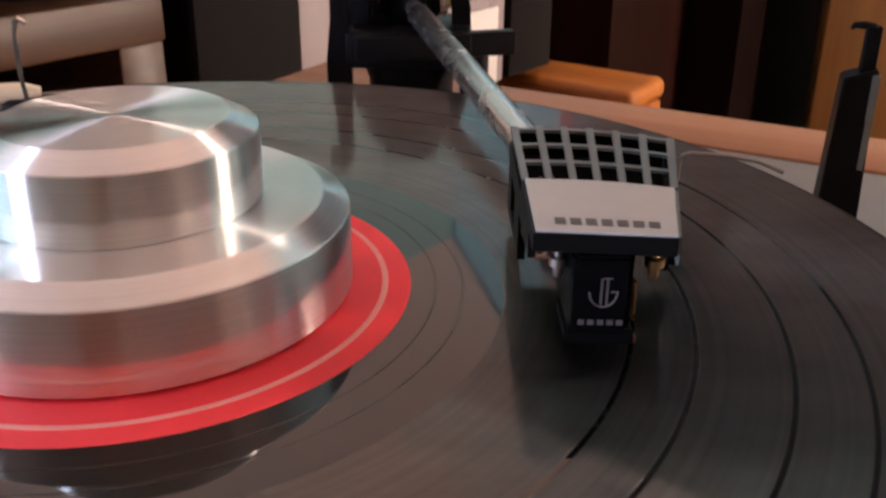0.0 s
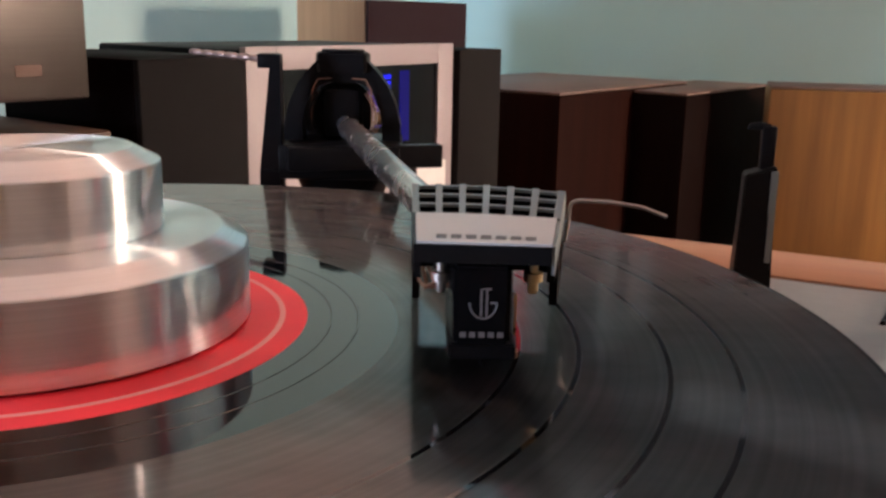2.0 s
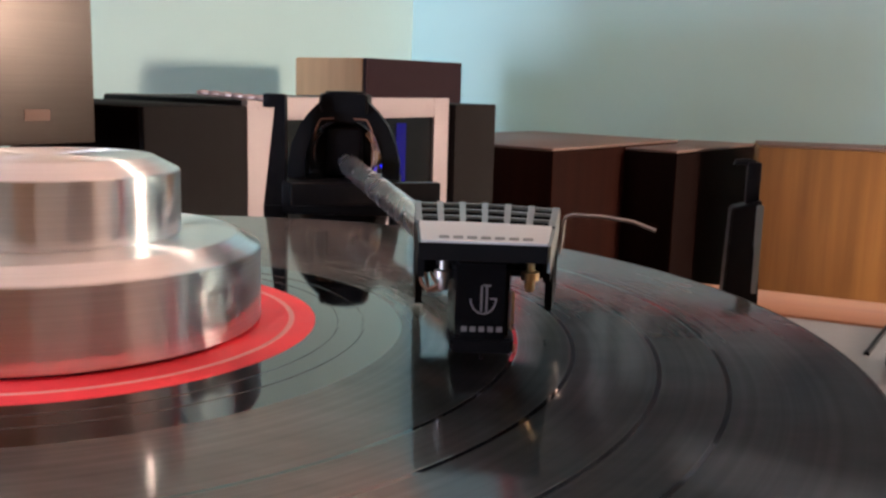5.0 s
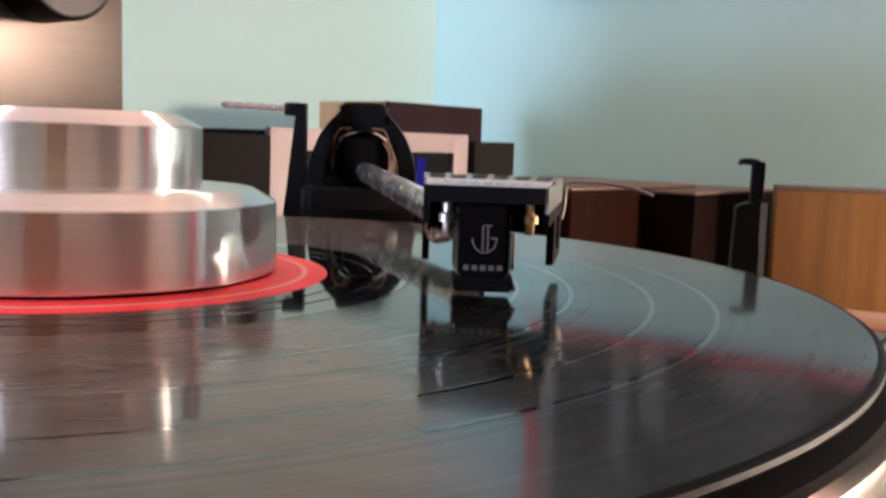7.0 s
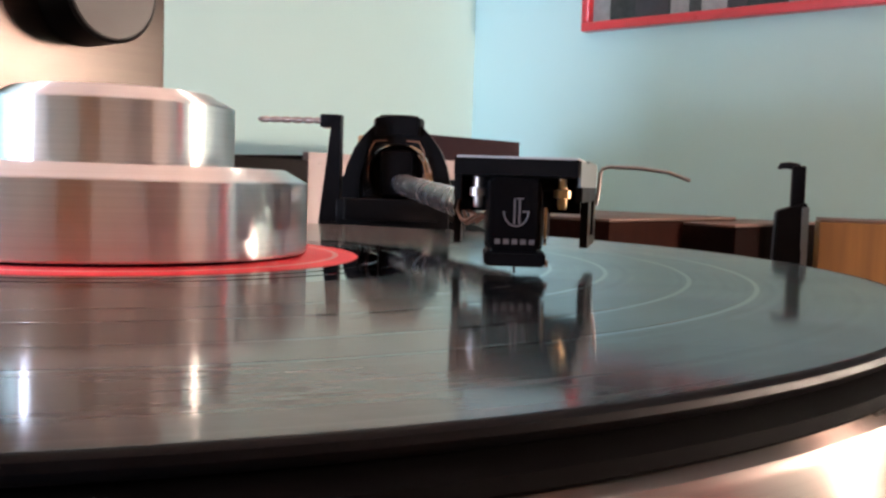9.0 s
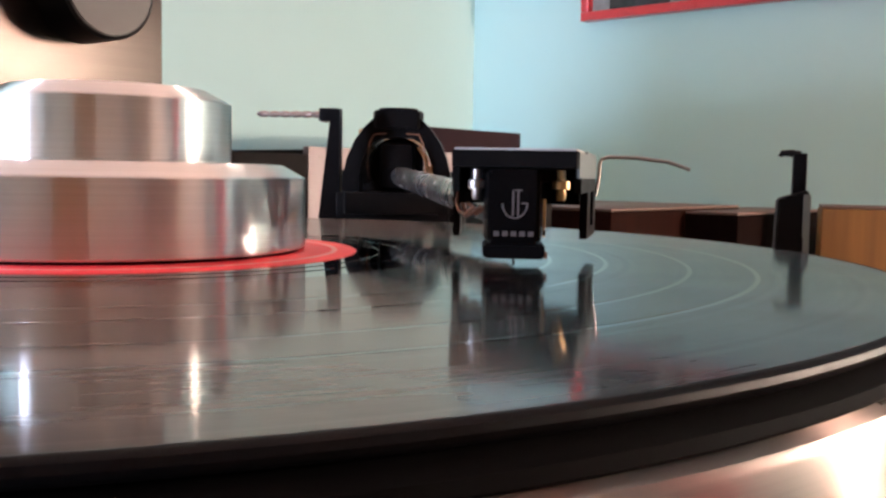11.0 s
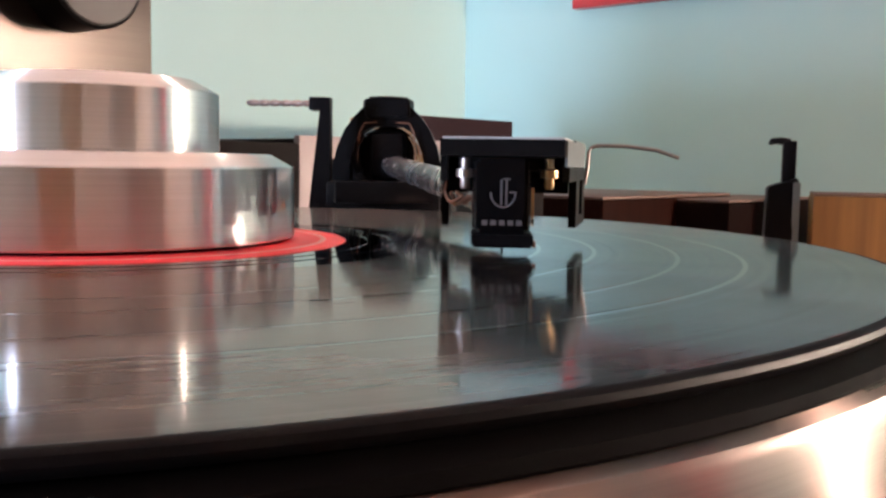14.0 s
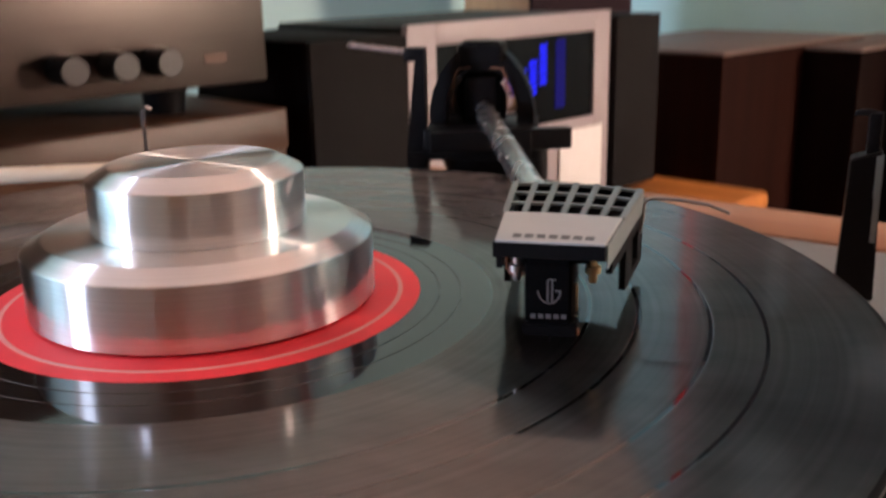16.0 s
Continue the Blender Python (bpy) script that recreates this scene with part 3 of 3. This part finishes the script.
for sx in (-1, 1):
    for k in range(3):
        r0 = 0.0118 + 0.0011 * k
        arc = [math.radians(-28 + 9 * j) for j in range(9)]
        o = [(CXB + sx * (r0 + 0.0007) * math.cos(q), 0.0185 + (r0 + 0.0007) * math.sin(q)) for q in arc]
        i = [(CXB + sx * r0 * math.cos(q), 0.0185 + r0 * math.sin(q)) for q in arc]
        part("gimbal_leaf", shell_bm(o, i, YB - 0.0085 + 0.002 * k, YB + 0.002), M_CHROME if sx > 0 else M_BLACK_SATIN, arm)
part("rear_weight", tube([(CXB, YB + 0.002, 0.0185), (CXB, YB + 0.008, 0.0185)], 0.0128, 40), M_BLACK, arm)
part("gimbal_block", box((CXB - 0.0072, YB - 0.007, 0.0095), (CXB + 0.0072, YB + 0.010, 0.0290), 0.0030), M_BLACK, arm)
for sx in (-1, 1):
    part("wire_bail", tube([(CXB + sx * 0.0118, YB - 0.008, 0.0150), (CXB + sx * 0.0110, YB - 0.008, 0.0285), (CXB + sx * 0.0090, YB - 0.008, 0.0322), (CXB + sx * 0.0040, YB - 0.008, 0.0325)], 0.00028, 8), M_COPPER, arm)
part("side_pivot", tube([(CXB + 0.0110, YB - 0.003, 0.0170), (CXB + 0.0150, YB - 0.003, 0.0170)], [0.0032, 0.0024], 20), M_BRASS, arm)
part("counterweight", tube([PIV - ax * 0.020, PIV - ax * 0.021, PIV - ax * 0.052, PIV - ax * 0.053], [0.0130, 0.0140, 0.0140, 0.0130], 40), M_BLACK_SATIN, arm)
part("rear_stub", tube([PIV - ax * 0.004, PIV - ax * 0.021], 0.0030, 16), M_TUBE, arm)
bar_m = Matrix.Translation((0.0232, 0.1735, 0)) @ pose(0, 0, 0, 0, 0, 16)
part("lift_bar", box((0, 0, 0.0005), (0.0580, 0.006, 0.0090), 0.0006, bar_m), M_BLACK_SATIN, arm, "black cueing lift bar")
part("yoke_base", box((CXB - 0.0225, 0.184, -0.004), (CXB + 0.0225, 0.226, 0.0088), 0.001), M_BLACK_SATIN, arm)
part("arm_pillar", lathe([(0, TOP), (0.026, TOP), (0.026, TOP + 0.006), (0.016, TOP + 0.008), (0.016, -0.012), (0.019, -0.004), (0, -0.004)], 48), M_BLACK, arm).location = (CXB, YB, 0)
part("lift_column", tube([(0.0640, 0.1900, TOP), (0.0640, 0.1900, 0.0006)], 0.0052, 24), M_BLACK_SATIN, arm)
part("antiskate_post", prism([(0.0110, 0.1840), (0.0190, 0.1840), (0.0195, 0.1920), (0.0105, 0.1920)], TOP, 0.0, None, 0.0006), M_BLACK, arm)
bm = bmesh.new()
add_prism(bm, [(0.0110, -0.001), (0.0192, -0.001), (0.0192, 0.0414), (0.0158, 0.0414)], 0.1845, 0.1915, Matrix(((1, 0, 0, 0), (0, 0, 1, 0), (0, 1, 0, 0), (0, 0, 0, 1))))
part("antiskate_bracket", bm, M_BLACK, arm, "black upright antiskating bracket")
part("bracket_block", box((0.0108, 0.1850, 0.0365), (0.0180, 0.1955, 0.0416), 0.0005), M_BLACK, arm)
d = Vector((-0.0205, 0.2169, 0.0409)) - Vector((0.0115, 0.1935, 0.0395))
pts, rad = [], []
for k in range(6):
    for f0, r0 in ((0.0, 0.0009), (0.04, 0.0013), (0.12, 0.0013), (0.155, 0.0009)):
        q = k / 6 + f0
        pts.append(Vector((0.0115, 0.1935, 0.0395)) + d * q)
        rad.append(r0)
pts.append(Vector((-0.0205, 0.2169, 0.0409)))
rad.append(0.0009)
part("antiskate_rod", tube(pts, rad, 14), plain("coppery_rod", (0.34, 0.24, 0.20), 0.3, 0.8, 0.2, 300, 0), arm, "notched coppery antiskating rod")

# arm rest
rest = thing("arm_rest", pose(0.1762, 0.1243, 0, 0, 0, -12), "black and grey tapered tonearm rest post with hook clip", "arm rest")
bm = bmesh.new()
for (z0, a0, b0), (z1, a1, b1) in (((TOP - 0.001, 0.0062, 0.0058), (0.0102, 0.0046, 0.0048)),):
    lo = [bm.verts.new((sx * a0, sy * b0, z0)) for sx, sy in ((-1, -1), (1, -1), (1, 1), (-1, 1))]
    hi = [bm.verts.new((sx * a1, sy * b1, z1 + (0.0030 if sx > 0 else 0))) for sx, sy in ((-1, -1), (1, -1), (1, 1), (-1, 1))]
    bm.faces.new(lo), bm.faces.new(hi)
    for k in range(4):
        bm.faces.new((lo[k], lo[(k + 1) % 4], hi[(k + 1) % 4], hi[k]))
bmesh.ops.bevel(bm, geom=list(bm.edges), offset=0.0005, segments=2, affect="EDGES")
part("post", bm, M_BLACK_SATIN, rest)
part("side_plate", prism([(0.0030, -0.0054), (0.0052, -0.0054), (0.0052, 0.0054), (0.0030, 0.0054)], -0.030, 0.0118, None, 0.0003), M_GREYBAR, rest, "grey metal side plate")
part("neck", box((-0.0002, -0.0022, 0.0090), (0.0040, 0.0022, 0.0250), 0.0005), M_BLACK, rest)
part("hook", tube([(0.0020, 0, 0.0244), (-0.0010, 0, 0.0250), (-0.0036, 0, 0.0249), (-0.0042, 0, 0.0238)], [0.0013, 0.0012, 0.0010, 0.0007], 12), M_BLACK_SATIN, rest)

# ---- hi-fi units ----
def unit_m(px, py, z=0):
    """A face's axes: x along the face away from the camera, y out of the back, at the given lower left place."""
    return Matrix.Translation((px, py, z)) @ pose(0, 0, 0, 0, 0, 53)


# sideboard that carries turntable and units
SB = -0.126
side = thing("sideboard", deck, "low wooden sideboard carrying the turntable and hi-fi units", "sideboard")
part("top", box((-0.78, -0.30, SB - 0.03), (0.24, 0.56, SB), 0.004), M_RACK, side)
part("carcass", box((-0.76, -0.28, FLOOR), (0.22, 0.54, SB - 0.03), 0.003), M_RACK, side)

# display unit: face from (-0.046, 0.468) to (0.0955, 0.656)
FX0, FY0 = -0.0450, 0.4690
disp = thing("display_unit", unit_m(FX0, FY0), "silver-framed hi-fi unit with smoked window and blue light display", "display unit")
WD, HT0, HT1 = 0.2340, SB, 0.0345
part("case", box((0.001, 0.006, HT0 + 0.002), (WD - 0.001, 0.16, HT1 - 0.002), 0.002), M_BLACK, disp)
for lo, hi in (((0, HT0), (0.028, HT1)), ((WD - 0.021, HT0), (WD, HT1)), ((0.028, 0.0185), (WD - 0.021, HT1)), ((0.028, HT0), (WD - 0.021, -0.0530))):
    part("fascia_rail", box((lo[0], 0, lo[1]), (hi[0], 0.006, hi[1]), 0.0008), M_SILVER, disp)
part("window", box((0.028, 0.0025, -0.053), (WD - 0.021, 0.006, 0.0185)), M_DISPLAY, disp, "smoked black display window")
for k in range(5):
    q = 0.094 + 0.0125 * k
    n = (7, 6, 5, 6, 7)[k]
    for j in range(n):
        part("light_segment", box((q, 0.0018, 0.008 - 0.0048 * j - (0.012 if k in (1, 3) else 0.018 if k == 2 else 0)), (q + 0.0085, 0.0024, 0.0113 - 0.0048 * j - (0.012 if k in (1, 3) else 0.018 if k == 2 else 0))), M_BLUE, disp)
part("light_column", box((0.164, 0.0018, -0.042), (0.176, 0.0024, 0.014)), M_BLUE_DIM, disp, "dim blue light column")
part("mark", box((0.010, -0.0002, 0.026), (0.030, 0.0004, 0.0285)), M_FAINT, disp)
part("mark", box((WD - 0.032, -0.0002, 0.027), (WD - 0.012, 0.0004, 0.0285)), M_FAINT, disp)
part("paper_slip", box((0.165, -0.003, SB), (0.222, -0.0006, -0.062), 0.001), M_WHITE, disp, "bright white card against the fascia")


def speaker(name, m, lx, ly, h0, h1, mat, label, front=None, front_mat=None, top_mat=None):
    """A box loudspeaker with a cabinet and a grille board on the face given."""
    ob = thing(name, m, label, "loudspeaker")
    part("cabinet", box((0, 0, h0), (lx, ly, h1), 0.0025), mat, ob)
    if front == "y":
        part("grille", box((0.0005, -0.006, h0 + 0.002), (lx - 0.0005, 0, h1), 0.0015), front_mat, ob)
    if front == "x":
        part("grille", box((-0.006, 0.004, h0 + 0.004), (0, ly - 0.004, h1 - 0.004), 0.002), front_mat, ob)
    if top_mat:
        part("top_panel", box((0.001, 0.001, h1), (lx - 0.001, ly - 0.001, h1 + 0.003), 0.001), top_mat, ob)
    return ob


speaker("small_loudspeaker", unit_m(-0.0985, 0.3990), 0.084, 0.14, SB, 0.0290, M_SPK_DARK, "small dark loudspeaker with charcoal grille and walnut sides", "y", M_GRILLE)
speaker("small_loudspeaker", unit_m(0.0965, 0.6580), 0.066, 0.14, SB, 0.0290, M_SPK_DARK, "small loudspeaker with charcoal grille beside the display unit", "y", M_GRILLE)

rm = lambda x, y: Matrix.Translation((x, y, 0)) @ pose(0, 0, 0, 0, 0, 51)
# box on a stand behind: front edge at (0.0024, 0.9593)
speaker("bookshelf_loudspeaker", rm(0.0024, 0.9593), 0.188, 0.112, FLOOR, 0.0735, M_TAN, "tan veneered loudspeaker with plum-brown grille cloth", "y", M_PLUM)
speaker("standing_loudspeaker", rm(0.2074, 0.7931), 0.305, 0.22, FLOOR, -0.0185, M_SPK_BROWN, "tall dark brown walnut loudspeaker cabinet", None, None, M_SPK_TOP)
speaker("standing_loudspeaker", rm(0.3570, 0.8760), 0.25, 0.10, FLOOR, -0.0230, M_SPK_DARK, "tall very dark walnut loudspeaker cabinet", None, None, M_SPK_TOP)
speaker("oak_loudspeaker", Matrix.Translation((0.452, 0.890, 0)) @ pose(0, 0, 0, 0, 0, -16), 0.24, 0.09, FLOOR, -0.0138, M_SPK_LIGHT, "tall light oak veneered loudspeaker cabinet", None, None, M_SPK_TOP)

# low orange cabinet
cab = thing("low_cabinet", Matrix.Translation((0.206, 0.638, 0)) @ pose(0, 0, 0, 0, 0, -33), "low orange pine cabinet with rounded end", "cabinet")
part("body", box((-0.298, 0.002, FLOOR), (-0.002, 0.073, SB - 0.026), 0.004), M_ORANGE, cab)
part("top_board", box((-0.30, 0, SB - 0.026), (0, 0.075, SB - 0.006), 0.008, None, 4), M_ORANGE, cab, "rounded orange pine top")

# amplifier on its rack
amp = thing("amplifier", unit_m(-0.1141, 0.3721), "brushed champagne amplifier with round volume knob and small knobs", "amplifier")
AL = 0.42
part("front_panel", box((-AL, 0, 0.0084), (0, 0.006, 0.165), 0.001), M_AMP, amp)
part("case", box((-AL + 0.004, 0.006, 0.0084), (-0.004, 0.30, 0.160), 0.002), M_BLACK, amp)


def knob(name, along, z, r, deep, parent):
    m = Matrix.Translation((along, 0, z)) @ pose(0, 0, 0, 90)
    bm = lathe([(0, 0), (r, 0), (r, deep - r * 0.06), (r * 0.94, deep), (0, deep)], 48)
    bmesh.ops.transform(bm, matrix=m, verts=bm.verts)
    k = part(name, bm, M_BLACK_SATIN, parent, "black knob with a grey metal face")
    bm = lathe([(0, deep), (r * 0.9, deep), (r * 0.9, deep + 0.0006), (0, deep + 0.0006)], 48)
    bmesh.ops.transform(bm, matrix=m, verts=bm.verts)
    part("knob_face", bm, M_KNOB, k)


knob("volume_knob", -0.0520, 0.1108, 0.0265, 0.030, amp)
for q in (-0.0746, -0.1005, -0.1285):
    knob("tone_knob", q, 0.0255, 0.0080, 0.019, amp)
part("badge", box((-0.043, -0.0004, 0.0215), (-0.028, 0.0002, 0.0275)), plain("faint_badge", (0.045, 0.03, 0.025), 0.5, 1.0, 0.1, 200, 0), amp)
for q in (-0.05, -AL + 0.05):
    bm = lathe([(0, -0.010), (0.012, -0.010), (0.014, 0.0084), (0, 0.0084)], 32)
    part("foot", bm, M_BLACK, amp).location = (q, 0.04, 0)

rack = thing("rack", unit_m(-0.1080, 0.3800), "dark wooden rack with open shelf under the amplifier", "rack")
RT = -0.010
part("top_board", box((-0.46, -0.004, RT - 0.026), (0, 0.34, RT), 0.002), M_RACK, rack)
part("side_panel", box((-0.030, -0.002, SB), (-0.001, 0.34, RT - 0.026), 0.0015), M_RACK, rack)
part("side_panel", box((-0.459, -0.002, SB), (-0.430, 0.34, RT - 0.026), 0.0015), M_RACK, rack)
part("back_panel", box((-0.430, 0.32, SB), (-0.030, 0.335, RT - 0.026)), M_BLACK, rack)

# framed picture on the wall
pic = thing("framed_picture", room @ Matrix.Translation((-0.683, RIGHT_Y, 0.2630)), "red-framed picture behind glass on the teal wall", "picture")
PW, PH = 0.95, 0.80
for lo, hi in (((0, 0), (PW, 0.014)), ((0, PH - 0.014), (PW, PH)), ((0, 0.014), (0.014, PH - 0.014)), ((PW - 0.014, 0.014), (PW, PH - 0.014))):
    part("frame_rail", box((lo[0], -0.02, lo[1]), (hi[0], -0.001, hi[1]), 0.002), M_REDPAINT, pic)
part("print", box((0.014, -0.006, 0.014), (PW - 0.014, -0.003, PH - 0.014)), M_PRINTPIC, pic, "dark print with paler shapes")
for a, b, z0, z1 in ((0.014, 0.045, 0.014, 0.70), (0.15, 0.18, 0.016, 0.20), (0.20, 0.24, 0.016, 0.13), (0.33, 0.45, 0.016, 0.06), (0.30, 0.62, 0.20, 0.27), (0.12, 0.22, 0.42, 0.60)):
    part("pale_shape", box((a, -0.0064, z0), (b, -0.0061, z1)), M_PRINTPALE, pic)
for a, b, z0, z1 in ((0.09, 0.145, 0.016, 0.24), (0.24, 0.27, 0.016, 0.30), (0.46, 0.52, 0.016, 0.18)):
    part("dark_shape", box((a, -0.0064, z0), (b, -0.0061, z1)), M_PRINTDARK, pic)

# unseen door and curtain, added for golden and red streaks in the bright metal
door = thing("door_1", room @ Matrix.Translation((0.95, BACK_Y, FLOOR)), "golden brown wooden panelled door, closed, out of view and added for reflections", "door", kind="structure")
part("door_leaf", box((0.0, 0.001, 0.0), (0.82, 0.04, 2.02), 0.004), M_SPK_LIGHT, door)
part("door_handle", tube([(0.75, 0.04, 1.0), (0.75, 0.09, 1.0), (0.64, 0.09, 1.0)], 0.009, 12), M_BRASS, door)
curtain = thing("curtain", room @ Matrix.Translation((1.75, RIGHT_Y - 0.06, FLOOR + 0.05)), "red pleated curtain, out of view and added for reflections", "curtain")
bm = bmesh.new()
pl = [(0.006 * k, 0.02 * math.sin(0.9 * k) + 0.006 * math.sin(2.3 * k)) for k in range(60)]
add_prism(bm, pl + [(x, y + 0.003) for x, y in reversed(pl)], 0.0, 2.1)
part("cloth", bm, plain("red_curtain_cloth", (0.45, 0.04, 0.05), 0.85, 0, 0.15, 30, 0.0005), curtain)
part("rail", tube([(-0.05, 0, 2.11), (0.42, 0, 2.11)], 0.01, 12), M_BRASS, curtain)

# record cleaning arm over the far side of the record
cleaner = thing("record_cleaning_arm", pose(0, 0, 0), "cream record cleaning arm with thin hooked metal rod", "cleaning arm")
M_CREAM = plain("cream_plastic", (0.74, 0.66, 0.52), 0.35, 0, 0.05, 200, 0.00002)
part("post", lathe([(0, SB), (0.016, SB), (0.016, SB + 0.006), (0.005, SB + 0.009), (0.005, 0.014), (0, 0.015)], 32), M_BLACK_SATIN, cleaner).location = (-0.186, 0.052, 0)
part("arm", tube([(-0.192, 0.050, 0.0105), (-0.120, 0.0762, 0.0100), (-0.060, 0.0975, 0.0095), (-0.056, 0.0990, 0.0090)], [0.0028, 0.0028, 0.0026, 0.0016], 20), M_CREAM, cleaner, "cream horizontal arm")
part("brush_head", box((-0.064, 0.0900, 0.0045), (-0.050, 0.1020, 0.0080), 0.0010), M_BLACK, cleaner)
part("bristles", box((-0.062, 0.0920, 0.0001), (-0.052, 0.1000, 0.0045)), M_RUBBER, cleaner)
part("hooked_rod", tube([(-0.0560, 0.0900, 0.0080), (-0.0535, 0.0830, 0.0180), (-0.0505, 0.0770, 0.0290), (-0.0492, 0.0755, 0.0325), (-0.0480, 0.0750, 0.0335), (-0.0465, 0.0752, 0.0325)], [0.0006, 0.0006, 0.0006, 0.0007, 0.0007, 0.0006], 10), M_CHROME, cleaner, "thin hooked metal rod")

# control on the deck plate
control = part("speed_knob", lathe([(0, TOP - 0.001), (0.0125, TOP - 0.001), (0.0125, TOP + 0.004), (0.0118, TOP + 0.005), (0, TOP + 0.005)], 40), M_BLACK, turntable, "black speed knob with a dark red cap")
control.location = deck.inverted() @ Vector((0.2310, 0.1030, 0))
part("cap", lathe([(0, TOP + 0.005), (0.0105, TOP + 0.005), (0.0100, TOP + 0.0056), (0, TOP + 0.0056)], 40), plain("dark_red_cap", (0.20, 0.02, 0.025), 0.35, 0, 0.1, 200, 0), control)
part("scale_line", tube([deck.inverted() @ Vector(p) for p in ((0.2184, 0.1186, TOP - 0.0006), (0.2429, 0.1551, TOP - 0.0006), (0.2640, 0.1480, TOP - 0.0006))], 0.0010, 8), M_BLACK_SATIN, turntable)

# unseen wardrobe and bookcase, added to break up reflections in the bright metal
wardrobe = thing("wardrobe", room @ Matrix.Translation((FAR_X, -0.5, FLOOR)) @ pose(0, 0, 0, 0, 0, 90), "tall dark brown wooden wardrobe against the wall, out of view and added for reflections", "wardrobe")
part("carcass", box((0, 0.001, 0), (0.74, 0.45, 1.95), 0.004), M_RACK, wardrobe)
for x in (0.01, 0.375):
    leaf = part("wardrobe_door", box((x, 0.45, 0.06), (x + 0.355, 0.47, 1.92), 0.003), M_RACK, wardrobe)
    part("handle", tube([(x + (0.32 if x < 0.1 else 0.035), 0.485, 0.9), (x + (0.32 if x < 0.1 else 0.035), 0.485, 1.1)], 0.008, 10), M_BRASS, leaf)
bookcase = thing("bookcase", room @ Matrix.Translation((0.05, BACK_Y, FLOOR)), "pale grey painted bookcase with closed front, out of view and added for reflections", "bookcase")
part("carcass", box((0, 0.001, 0), (0.70, 0.30, 1.85), 0.004), M_PLATE_W, bookcase)
for k in range(4):
    part("drawer_front", box((0.01, 0.30, 0.05 + 0.45 * k), (0.69, 0.315, 0.47 + 0.45 * k), 0.003), M_GREYBAR if k % 2 else M_PLATE_W, bookcase)
